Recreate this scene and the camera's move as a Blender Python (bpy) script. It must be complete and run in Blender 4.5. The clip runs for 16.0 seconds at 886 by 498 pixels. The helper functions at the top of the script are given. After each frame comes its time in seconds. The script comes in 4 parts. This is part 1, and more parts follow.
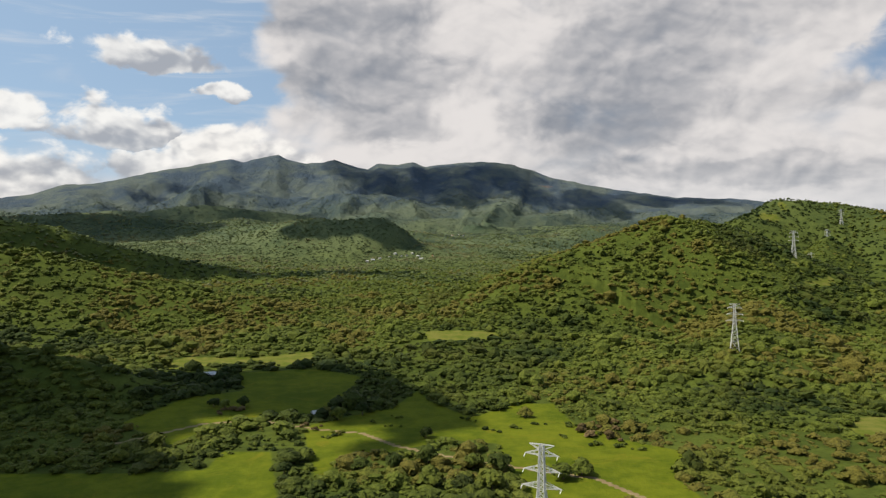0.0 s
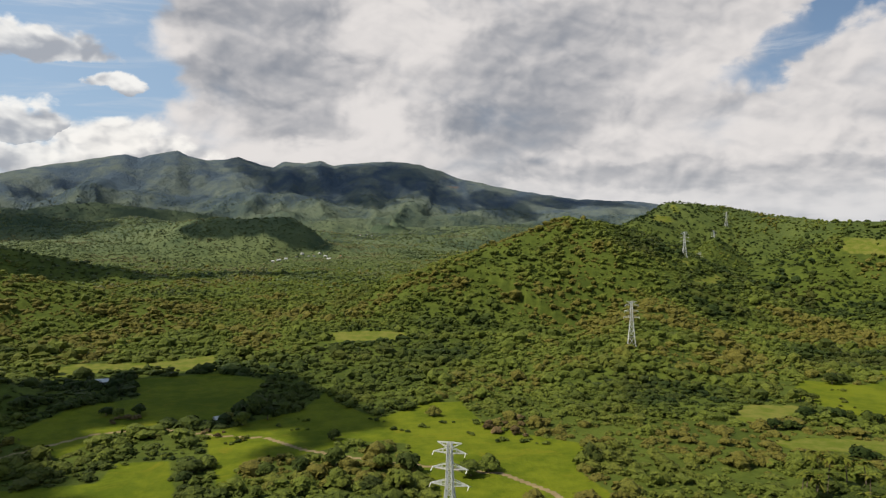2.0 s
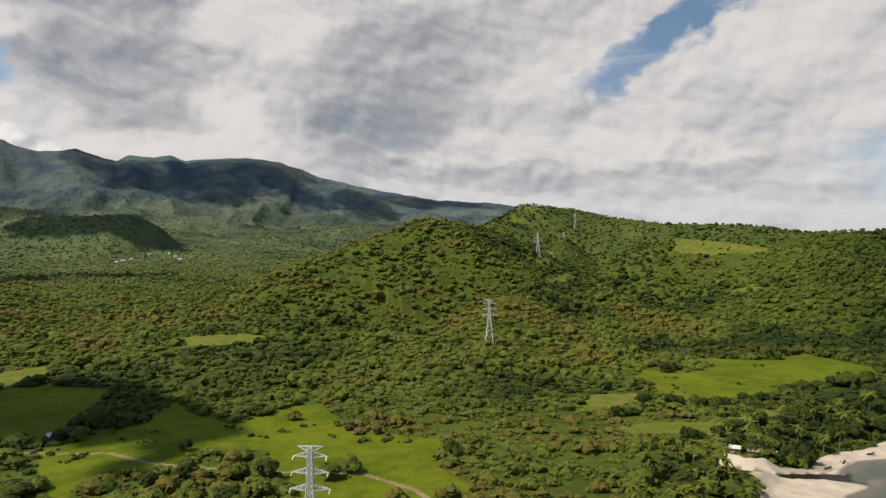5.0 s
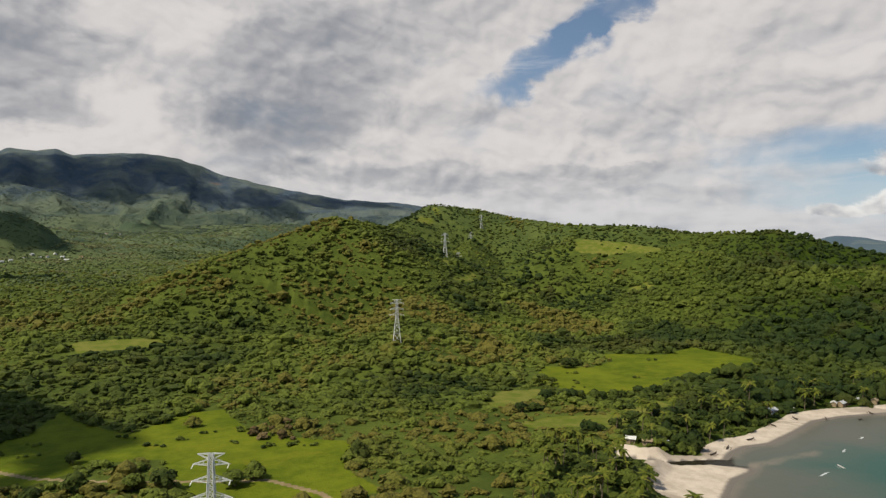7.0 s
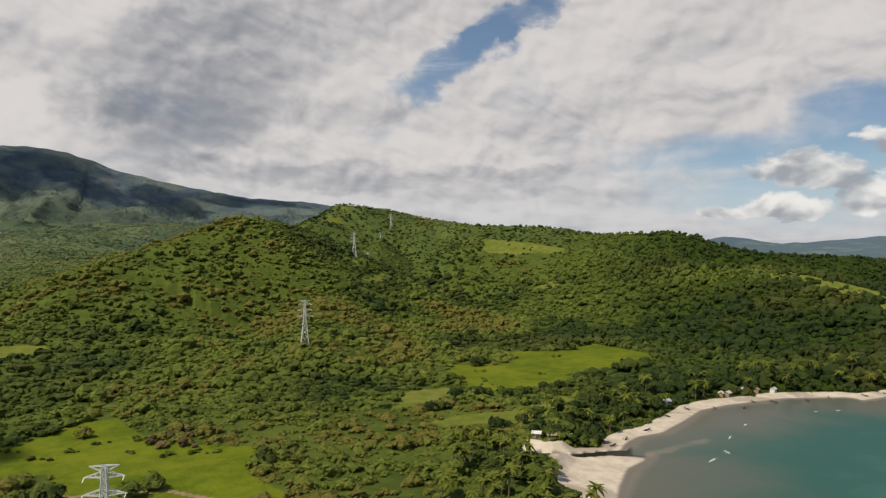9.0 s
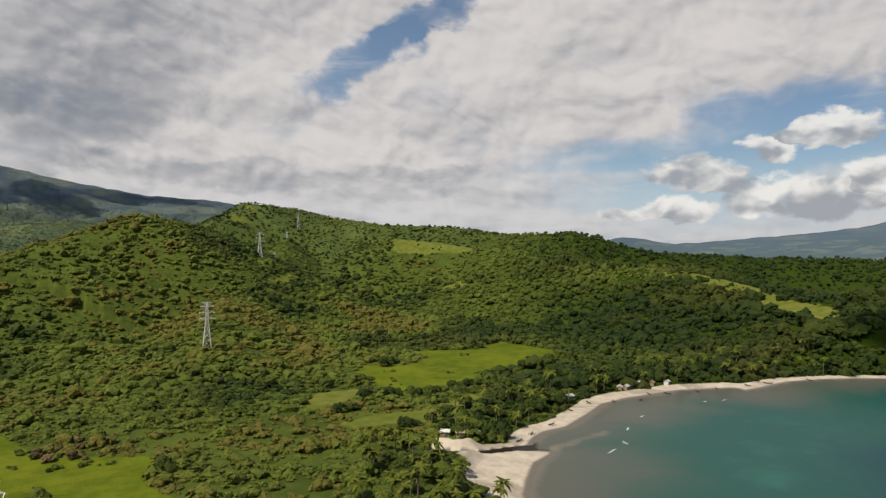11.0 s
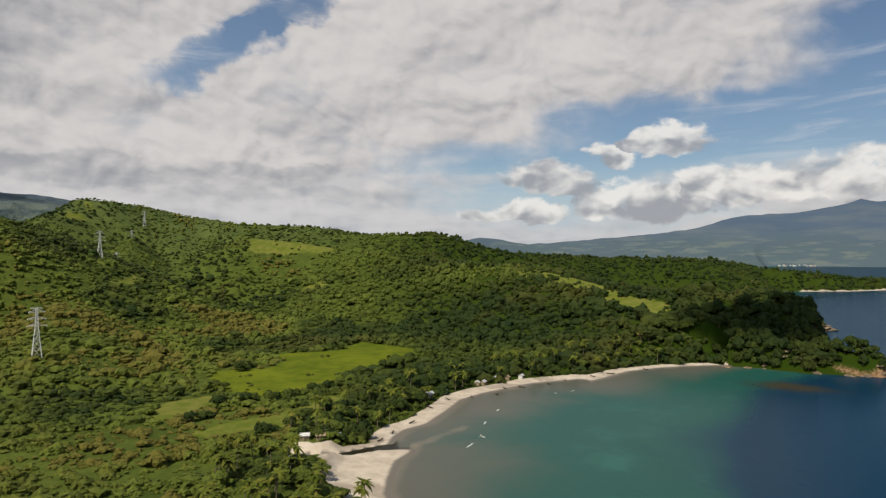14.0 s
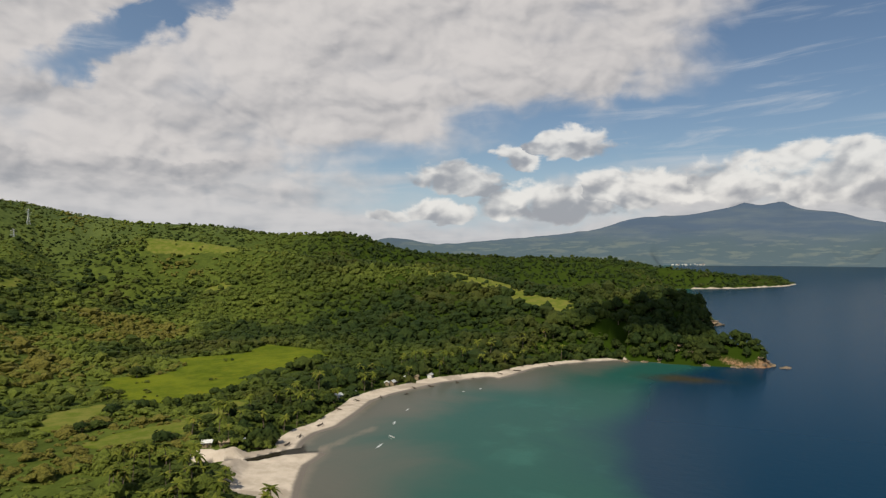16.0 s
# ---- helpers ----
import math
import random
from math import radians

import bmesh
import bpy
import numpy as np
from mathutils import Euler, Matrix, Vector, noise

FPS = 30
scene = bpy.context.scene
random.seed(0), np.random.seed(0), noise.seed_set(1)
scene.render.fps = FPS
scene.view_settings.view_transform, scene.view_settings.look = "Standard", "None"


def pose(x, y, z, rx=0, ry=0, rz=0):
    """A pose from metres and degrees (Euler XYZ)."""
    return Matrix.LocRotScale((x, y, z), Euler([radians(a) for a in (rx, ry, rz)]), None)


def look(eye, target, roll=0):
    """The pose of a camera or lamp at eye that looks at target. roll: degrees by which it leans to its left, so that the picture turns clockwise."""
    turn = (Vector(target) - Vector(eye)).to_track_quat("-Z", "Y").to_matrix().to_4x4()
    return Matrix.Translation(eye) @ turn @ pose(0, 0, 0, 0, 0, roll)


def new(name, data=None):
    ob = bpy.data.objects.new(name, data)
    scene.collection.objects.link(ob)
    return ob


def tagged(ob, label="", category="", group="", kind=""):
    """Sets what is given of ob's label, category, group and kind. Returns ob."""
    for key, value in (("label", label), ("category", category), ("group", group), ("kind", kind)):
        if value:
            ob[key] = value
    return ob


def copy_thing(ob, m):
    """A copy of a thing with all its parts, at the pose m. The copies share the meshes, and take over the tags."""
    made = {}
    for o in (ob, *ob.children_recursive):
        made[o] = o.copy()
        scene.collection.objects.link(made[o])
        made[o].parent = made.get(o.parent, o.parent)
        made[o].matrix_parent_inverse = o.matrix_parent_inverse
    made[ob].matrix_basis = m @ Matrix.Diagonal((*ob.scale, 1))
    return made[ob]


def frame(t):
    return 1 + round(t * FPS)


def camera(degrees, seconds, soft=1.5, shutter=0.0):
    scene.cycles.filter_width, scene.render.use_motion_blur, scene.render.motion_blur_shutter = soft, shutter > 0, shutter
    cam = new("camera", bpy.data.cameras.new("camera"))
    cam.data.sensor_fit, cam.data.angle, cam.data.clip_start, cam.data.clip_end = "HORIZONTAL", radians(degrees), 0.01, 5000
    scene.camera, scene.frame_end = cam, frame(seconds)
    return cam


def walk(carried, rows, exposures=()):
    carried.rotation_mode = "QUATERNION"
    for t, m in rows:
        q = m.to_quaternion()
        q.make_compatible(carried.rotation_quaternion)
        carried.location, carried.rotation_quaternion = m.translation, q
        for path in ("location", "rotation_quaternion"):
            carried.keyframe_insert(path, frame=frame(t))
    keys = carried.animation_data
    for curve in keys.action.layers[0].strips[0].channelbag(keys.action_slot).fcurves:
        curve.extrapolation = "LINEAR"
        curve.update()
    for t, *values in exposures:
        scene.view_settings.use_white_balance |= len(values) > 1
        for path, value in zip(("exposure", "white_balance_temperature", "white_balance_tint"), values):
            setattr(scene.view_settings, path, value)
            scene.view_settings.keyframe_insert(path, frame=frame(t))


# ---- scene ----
# ---- camera: hovering, turning steadily to the right ----
cam = camera(66.9, 16.0, soft=1.3)
EYE = 92.0  # height over the sea
TURN = [(0.0, 0.0), (0.5, 1.965), (1.0, 3.927), (1.5, 5.855), (2.0, 7.796), (2.5, 9.775), (3.0, 11.754), (3.5, 13.717),
        (4.0, 15.676), (5.25, 20.59), (6.5, 25.474), (7.0, 27.429), (7.5, 29.362), (8.0, 31.294), (8.5, 33.239),
        (9.0, 35.142), (10.25, 40.0), (11.5, 44.805), (12.0, 46.644), (12.5, 48.601), (13.0, 50.947), (13.5, 52.886),
        (14.0, 54.706), (14.5, 56.511), (15.0, 58.453), (15.5, 60.381), (16.0, 62.437)]
walk(cam, [(t, pose(0, 0, EYE, 90.11, 0, -a)) for t, a in TURN],
     exposures=[(0.0, 0.12), (4.0, 0.05), (8.0, -0.06), (12.0, -0.10), (16.0, -0.14)])

# ---- light ----
SUN_AZ, SUN_EL = -95.0, 53.0  # bearing and height of the sun
sun = new("sun", bpy.data.lights.new("sun", "SUN"))
sun.data.energy, sun.data.angle, sun.data.color = 4.6, radians(0.5), (1.0, 0.91, 0.74)
TO_SUN = Vector((math.sin(radians(SUN_AZ)) * math.cos(radians(SUN_EL)), math.cos(radians(SUN_AZ)) * math.cos(radians(SUN_EL)), math.sin(radians(SUN_EL))))
sun.matrix_world = look(TO_SUN * 1000, (0, 0, 0))


class Nodes:
    """Short hand for node trees."""

    def __init__(self, tree):
        self.tree = tree
        tree.nodes.clear()

    def put(self, kind, **settings):
        n = self.tree.nodes.new(kind)
        if "operation" in settings:
            n.operation = settings["operation"]
        if settings.get("use_clamp"):
            n.use_clamp = True
        if "data_type" in settings:
            n.data_type = settings["data_type"]
        if "interpolation_type" in settings:
            n.interpolation_type = settings["interpolation_type"]
        if "attribute_name" in settings:
            n.attribute_name = settings["attribute_name"]
        return n

    def wire(self, a, b):
        self.tree.links.new(a, b)

    def feed(self, socket, v):
        if isinstance(v, bpy.types.NodeSocket):
            self.wire(v, socket)
        else:
            socket.default_value = v

    def math(self, op, a, b=0.0, c=0.0, clamp=False):
        n = self.put("ShaderNodeMath", operation=op, use_clamp=clamp)
        for s, v in zip(n.inputs, (a, b, c)):
            self.feed(s, v)
        return n.outputs[0]

    def ramp(self, v, a, b, lo=0.0, hi=1.0):
        n = self.put("ShaderNodeMapRange", interpolation_type="SMOOTHSTEP")
        for s, x in zip(n.inputs, (v, a, b, lo, hi)):
            self.feed(s, x)
        return n.outputs[0]

    def noise(self, vec, scale, detail=4.0, rough=0.5, distort=0.0):
        n = self.put("ShaderNodeTexNoise")
        n.inputs["Scale"].default_value, n.inputs["Detail"].default_value = scale, detail
        n.inputs["Roughness"].default_value, n.inputs["Distortion"].default_value = rough, distort
        self.feed(n.inputs["Vector"], vec)
        return n.outputs[0]

    def mix(self, f, a, b):
        n = self.put("ShaderNodeMix", data_type="RGBA")
        self.feed(n.inputs[0], f)
        self.feed(n.inputs[6], a if isinstance(a, bpy.types.NodeSocket) else (*a, 1))
        self.feed(n.inputs[7], b if isinstance(b, bpy.types.NodeSocket) else (*b, 1))
        return n.outputs[2]

    def combine(self, x, y, z=0.0):
        n = self.put("ShaderNodeCombineXYZ")
        for s, v in zip(n.inputs, (x, y, z)):
            self.feed(s, v)
        return n.outputs[0]

    def attr(self, name):
        return self.put("ShaderNodeAttribute", attribute_name=name).outputs["Fac"]


world = bpy.data.worlds.new("sky")
scene.world = world
world.use_nodes = True
w = Nodes(world.node_tree)
sky = w.put("ShaderNodeTexSky")
sky.sky_type, sky.sun_disc = "NISHITA", False
sky.sun_elevation, sky.sun_rotation = radians(SUN_EL), radians(SUN_AZ)
sky.altitude, sky.air_density, sky.dust_density, sky.ozone_density = 0, 1.0, 0.25, 2.5
way = w.put("ShaderNodeTexCoord").outputs["Generated"]
sep = w.put("ShaderNodeSeparateXYZ")
w.wire(way, sep.inputs[0])
wx, wy, wz = sep.outputs
az = w.math("MULTIPLY", w.math("ARCTAN2", wx, wy), 57.2958)
el = w.math("MULTIPLY", w.math("ARCSINE", wz), 57.2958)
# cloud layer as seen in perspective from below, and upright heaps near the horizon
low = w.math("ADD", w.math("MAXIMUM", wz, 0.0), 0.13)
deck = w.combine(w.math("DIVIDE", wx, low), w.math("DIVIDE", wy, low), 0.0)
lit_deck = w.combine(w.math("SUBTRACT", w.math("DIVIDE", wx, low), 0.05), w.math("DIVIDE", wy, w.math("ADD", low, 0.012)), 0.0)
heap = w.combine(w.math("MULTIPLY", az, 0.1), w.math("MULTIPLY", el, 0.15), 3.0)
lit_heap = w.combine(w.math("SUBTRACT", w.math("MULTIPLY", az, 0.1), 0.05), w.math("ADD", w.math("MULTIPLY", el, 0.15), 0.09), 3.0)
n_deck = w.noise(deck, 1.3, 5, 0.52, 0.4)
n_deck_up = w.noise(lit_deck, 1.3, 5, 0.52, 0.4)


def billow(vec):
    """Rounded, cauliflower-like swells mixed with plain noise, about 0 to 1."""
    drift = w.put("ShaderNodeVectorMath", operation="MULTIPLY_ADD")
    wander = w.put("ShaderNodeTexNoise")
    wander.inputs["Scale"].default_value, wander.inputs["Detail"].default_value = 1.6, 5.0
    w.wire(vec, wander.inputs["Vector"])
    w.wire(wander.outputs["Color"], drift.inputs[0])
    drift.inputs[1].default_value = (0.55, 0.55, 0.0)
    w.wire(vec, drift.inputs[2])
    cells = w.put("ShaderNodeTexVoronoi")
    cells.feature = "SMOOTH_F1"
    cells.inputs["Scale"].default_value, cells.inputs["Detail"].default_value = 1.35, 3.0
    cells.inputs["Roughness"].default_value, cells.inputs["Smoothness"].default_value = 0.55, 0.35
    w.wire(drift.outputs[0], cells.inputs["Vector"])
    return w.math("ADD", w.math("MULTIPLY", w.math("SUBTRACT", 0.95, cells.outputs["Distance"]), 0.55), w.math("MULTIPLY", w.noise(vec, 1.1, 7, 0.55, 0.2), 0.45))


n_heap = billow(heap)
n_heap_up = billow(lit_heap)
n_puff = w.noise(heap, 2.4, 7, 0.55, 0.3)
n_wide = w.noise(heap, 0.55, 4, 0.5)
wob_a = w.math("MULTIPLY", w.math("SUBTRACT", w.noise(heap, 1.7, 6, 0.55, 0.4), 0.5), 9.0)
wob_e = w.math("MULTIPLY", w.math("SUBTRACT", w.noise(heap, 2.1, 6, 0.55, 0.4), 0.5), 4.2)
az_w, el_w = w.math("ADD", az, wob_a), w.math("ADD", el, wob_e)


def patch(a, e, wa, we, lean=0.0, soft=1.9):
    """A soft-edged stretch of sky round a bearing and height, 1 in its middle."""
    da = w.math("SUBTRACT", az_w, a)
    de = w.math("SUBTRACT", w.math("SUBTRACT", el_w, e), w.math("MULTIPLY", da, lean))
    d = w.math("ADD", w.math("POWER", w.math("DIVIDE", da, wa), 2.0), w.math("POWER", w.math("DIVIDE", de, we), 2.0))
    return w.ramp(d, soft, 0.0)


def heaped(a, e, wa, we):
    """A cumulus heap with a flat base at height e: how dense it is, and how far up in it we look (0 to 1)."""
    da = w.math("DIVIDE", w.math("SUBTRACT", az_w, a), wa)
    up = w.math("DIVIDE", w.math("SUBTRACT", w.math("ADD", el, w.math("MULTIPLY", wob_e, 0.6)), e), we)
    below = w.math("MULTIPLY", w.math("MINIMUM", up, 0.0), 2.6)
    above = w.math("MAXIMUM", up, 0.0)
    d = w.math("ADD", w.math("POWER", da, 2.0), w.math("ADD", w.math("POWER", below, 2.0), w.math("POWER", above, 2.0)))
    return w.math("SUBTRACT", 1.0, d), w.math("MINIMUM", w.math("MAXIMUM", up, 0.0), 1.0)


def scaled(v, f):
    return w.math("MULTIPLY", v, f)


def total(values):
    s = values[0]
    for v in values[1:]:
        s = w.math("ADD", s, v)
    return s


# the grey deck: where it opens to blue, where it is thick and dark, where it shines
# High up and out of view, bluer and greyer to weaken light in shadows.
blue = total([patch(-30, 15, 14, 9), patch(-21, 20, 6, 5), patch(-19, 12.5, 5, 2.4), scaled(patch(35.8, 15.6, 4.6, 1.5, 0.42, 2.4), 0.8), scaled(patch(42.5, 20.0, 4.0, 1.5, 0.5, 2.4), 0.75), patch(95, 13, 14, 7.5, 0.15), patch(104, 24, 18, 12),
              scaled(patch(74, 9.5, 12, 3.0), 0.8), scaled(patch(66, 4.8, 14, 3.0), 0.65), scaled(patch(56, 8.0, 6, 1.6), 0.45), patch(150, 40, 55, 30), patch(-130, 40, 40, 28), scaled(w.ramp(el, 24.0, 42.0), 0.75)])
dark = total([patch(-7.5, 19.2, 8.0, 2.2), patch(-6.0, 14.2, 9.0, 2.4), scaled(patch(-5.0, 10.6, 5.0, 1.7), 0.75), scaled(patch(7.2, 11.0, 3.8, 1.3), 0.8), scaled(patch(15.5, 14.5, 7.0, 6.5), 0.7), scaled(patch(13.5, 9.5, 6.5, 3.0), 0.4),
              scaled(patch(26, 19, 9, 3), 0.5), scaled(patch(27, 12, 8, 2), 0.3), scaled(patch(26, 6.0, 9, 0.9), 0.75), scaled(patch(14, 6.8, 6, 0.8), 0.5), scaled(patch(40, 10.5, 9, 1.2), 0.35), scaled(patch(37, 6.9, 9, 0.6), 0.45),
              scaled(patch(52, 16, 9, 1.6), 0.3), scaled(patch(50, 12, 8, 1.0), 0.25), scaled(patch(44, 4.5, 9, 0.6), 0.35), scaled(patch(66.5, 6.6, 4.5, 0.9), 0.7), scaled(w.ramp(el, 22.0, 40.0), 0.6)])
bright = total([patch(3.5, 18.5, 4.5, 2.6), scaled(patch(2.3, 11.5, 2.3, 2.8), 1.1), patch(-16.5, 16.5, 3.0, 1.8), scaled(patch(-13.5, 9.8, 4.0, 1.5), 1.1), scaled(patch(-2.0, 8.2, 6, 1.0), 0.8), scaled(patch(18.5, 7.7, 3.5, 0.5), 0.9),
                scaled(patch(30, 13.2, 5, 1.2), 0.8), scaled(patch(32, 9.0, 8, 0.9), 0.4), scaled(patch(40, 7.9, 7, 0.5), 0.6), scaled(patch(46, 15, 9, 3.0), 0.45), scaled(patch(60, 17, 10, 3.0), 0.35), scaled(patch(76, 15, 4, 2.0), 0.5)])
cover = w.math("SUBTRACT", w.math("ADD", 1.0, w.math("ADD", scaled(w.math("SUBTRACT", n_deck, 0.5), 0.8), scaled(w.math("SUBTRACT", n_heap, 0.26), 0.7))), scaled(blue, 1.25))
deck_mask = w.ramp(cover, -0.1, 0.9)
flat = w.ramp(el, 12.0, 4.0)  # the deck is seen edge-on, in bands, towards the horizon
relief = w.math("MULTIPLY", w.math("SUBTRACT", n_deck_up, n_deck), scaled(flat, 1.6))
relief = w.math("ADD", relief, scaled(w.math("SUBTRACT", n_heap_up, n_heap), 1.5))
thick = w.math("ADD", w.math("ADD", w.math("MULTIPLY", w.math("SUBTRACT", n_deck, 0.5), w.math("ADD", scaled(flat, 0.9), 0.15)), scaled(w.math("SUBTRACT", 0.42, n_heap), 0.5)), scaled(w.math("SUBTRACT", n_wide, 0.5), 0.7))
thick = w.math("ADD", w.math("ADD", thick, relief), w.math("SUBTRACT", scaled(dark, 0.62), scaled(bright, 0.30)))
grey = w.ramp(thick, -0.36, 1.30)
deck_col = w.mix(grey, (0.74, 0.70, 0.675), (0.235, 0.25, 0.285))
# cumulus heaps standing in the open sky
HEAPS = [(-24.2, 14.3, 6.2, 2.3), (-18.2, 12.4, 2.1, 1.1), (-25.8, 8.8, 6.0, 3.0), (-32.5, 9.4, 3.5, 2.2), (-33, 4.5, 7, 4.0), (-19, 5.5, 9, 4.6),
         (73.6, 8.3, 3.8, 2.5), (68.9, 7.3, 2.0, 1.6), (63.5, 5.6, 4.5, 2.2), (61, 2.8, 4.5, 1.6), (72, 3.4, 6.5, 3.0), (79.5, 4.4, 6.5, 2.6), (84.8, 4.6, 4.5, 3.6), (92.5, 4.8, 6.0, 4.2), (99, 4.4, 6.5, 5.0)]
dense, rise = None, None
for spec in HEAPS:
    d, u = heaped(*spec)
    if dense is None:
        dense, rise = d, u
    else:
        rise = w.mix(w.math("GREATER_THAN", d, dense), w.combine(rise, rise, rise), w.combine(u, u, u))
        dense = w.math("MAXIMUM", dense, d)
heap_mask = w.ramp(w.math("ADD", dense, scaled(w.math("SUBTRACT", n_puff, 0.5), 3.0)), 0.05, 0.55)
sunny = w.math("ADD", w.math("ADD", scaled(rise, 0.75), 0.30), scaled(w.math("SUBTRACT", n_heap, n_heap_up), 3.2))
heap_col = w.mix(w.ramp(sunny, 0.0, 0.95), (0.36, 0.37, 0.40), (0.92, 0.89, 0.84))
haze = w.ramp(el, 8.0, 0.0)
veil = w.math("ADD", scaled(haze, 0.62), scaled(w.ramp(az, 70.0, -40.0), 0.55))
air = w.put("ShaderNodeVectorMath", operation="SCALE")
w.wire(sky.outputs[0], air.inputs[0])
air.inputs["Scale"].default_value = 0.08
seen = w.mix(veil, air.outputs[0], (0.44, 0.60, 0.78))
wisp = w.noise(w.combine(scaled(az, 0.06), scaled(w.math("SUBTRACT", el, scaled(az, 0.06)), 0.55), 7.0), 1.3, 8, 0.6, 0.5)
seen = w.mix(w.ramp(wisp, 0.5, 0.78, 0.0, 0.6), seen, (0.62, 0.65, 0.69))
seen = w.mix(scaled(deck_mask, 0.96), seen, deck_col)
seen = w.mix(scaled(haze, 0.45), seen, (0.52, 0.56, 0.61))
seen = w.mix(scaled(heap_mask, 0.88), seen, heap_col)
bg = w.put("ShaderNodeBackground")
w.wire(seen, bg.inputs["Color"])
bg.inputs["Strength"].default_value = 1.0
w.wire(bg.outputs[0], w.put("ShaderNodeOutputWorld").inputs["Surface"])

# ---- lie of the land ----
def at(az, r):
    """Plan position from a bearing in degrees (clockwise from north) and a distance."""
    return r * math.sin(radians(az)), r * math.cos(radians(az))


def lattice(ix, iy, seed):
    h = np.sin(ix * 127.1 + iy * 311.7 + seed * 74.7) * 43758.5453
    return h - np.floor(h)


def value_noise(x, y, seed=0):
    ix, iy = np.floor(x), np.floor(y)
    fx, fy = x - ix, y - iy
    fx, fy = fx * fx * (3 - 2 * fx), fy * fy * (3 - 2 * fy)
    a, b = lattice(ix, iy, seed), lattice(ix + 1, iy, seed)
    c, d = lattice(ix, iy + 1, seed), lattice(ix + 1, iy + 1, seed)
    return (a + (b - a) * fx) * (1 - fy) + (c + (d - c) * fx) * fy


def fbm(x, y, size, octaves=4, seed=0):
    """Fractal noise, about -1 to 1, whose largest swells are size metres."""
    total, amp = 0.0, 0.5
    for o in range(octaves):
        k = 2 ** o / size
        ca, sa = math.cos(o * 0.7), math.sin(o * 0.7)
        total = total + amp * (2 * value_noise((x * ca - y * sa) * k, (x * sa + y * ca) * k, seed + o) - 1)
        amp *= 0.5
    return total


def smooth(v, a, b):
    s = np.clip((v - a) / (b - a), 0, 1)
    return s * s * (3 - 2 * s)


def smax(a, b, k):
    return np.maximum(a, b) + np.maximum(k - np.abs(a - b), 0) ** 2 / (4 * k)


def near_line(x, y, pts):
    """Distance to a polyline of (x, y, ...) points, and the other values at the nearest place on it."""
    pts = np.array(pts, float)
    best = np.full(x.shape, 1e18)
    vals = np.zeros(x.shape + (pts.shape[1] - 2,))
    for p, q in zip(pts[:-1], pts[1:]):
        dx, dy = q[0] - p[0], q[1] - p[1]
        s = np.clip(((x - p[0]) * dx + (y - p[1]) * dy) / (dx * dx + dy * dy), 0, 1)
        d = (x - p[0] - s * dx) ** 2 + (y - p[1] - s * dy) ** 2
        m = d < best
        best = np.where(m, d, best)
        vals[m] = (p[2:] + s[..., None] * (q[2:] - p[2:]))[m]
    return np.sqrt(best), vals


def inside(x, y, poly):
    hit = np.zeros(x.shape, bool)
    for (x0, y0), (x1, y1) in zip(poly, poly[1:] + poly[:1]):
        if y0 != y1:
            hit ^= ((y0 > y) != (y1 > y)) & (x < (x1 - x0) * (y - y0) / (y1 - y0) + x0)
    return hit


# shoreline, from the south round the bay, the islet point, the far peninsula and the opposite shore
COAST = [(110, -6000), (105, -100), (140, 60), (172, 135), (196, 163), (207, 171), (218, 178), (227, 183.5), (235, 185), (244, 187), (246, 191),
         (242, 198), (246, 203), (257, 209), (269, 212), (285, 210), (318, 219), (343, 227), (367, 226), (388, 221), (412, 216), (432, 204),
         (446, 195), (443, 186), (455, 183), (480, 180), (498, 177), (525, 163), (547, 146), (568, 124), (571, 105), (568, 82), (568, 65),
         (573, 52), (576, 38), (581, 20), (592, 14), (603, 22), (603, 38), (596, 48), (606, 58), (630, 60), (690, 67), (742, 77), (853, 92),
         (880, 84), (990, 125), (1250, 215), (1663, 247), (1754, 125), (1924, 17), (2060, -10), (2180, 40), (2700, 330),
         (3400, 560), (4250, 700), (4330, 380), (4380, 0), (4330, -500), (4300, -1500), (6000, -2500)]
LAND = COAST + [(9000, 9000), (-9000, 9000), (-9000, -6000)]
STREAM = [(190, 234, 5.0), (201, 224, 8.0), (209, 215.5, 6.5), (220, 211, 4.4), (236, 205.5, 3.6), (243.5, 200, 3.6), (254, 193, 4.0)]  # with half-widths

# crests as (bearing, distance, height), with the half-width of the hill
RIDGES = []


def ridge(name, half_width, crest):
    RIDGES.append((name, half_width, crest))


ridge("range", 950, [(-48, 4300, 280), (-33.5, 4450, 379), (-31.4, 4450, 414), (-29.4, 4450, 470), (-27, 4450, 490), (-24.2, 4480, 552), (-22.2, 4500, 595), (-19.7, 4500, 639),
      (-17.5, 4500, 674), (-16.6, 4500, 657), (-14.8, 4500, 694), (-13.8, 4500, 716), (-13.0, 4500, 688), (-11.4, 4500, 660), (-10, 4500, 672), (-9.2, 4500, 690), (-7.9, 4500, 660),
      (-6.4, 4500, 632), (-5.5, 4500, 667), (-3.8, 4500, 660), (-2.6, 4500, 680), (-1.4, 4500, 650), (0.8, 4500, 672), (2.9, 4500, 682), (4.9, 4500, 669), (6.1, 4500, 655),
      (7.5, 4500, 623), (9.1, 4480, 572), (11.3, 4450, 528), (13.1, 4450, 496), (15.8, 4450, 460), (19.3, 4450, 424), (24.3, 4450, 402), (32, 4450, 300), (40, 4450, 150)])
ridge("dark_ridge", 330, [(-42, 2600, 190), (-33.5, 2600, 203), (-28, 2600, 218), (-24, 2560, 212), (-18.4, 2500, 168), (-15, 2450, 105)])
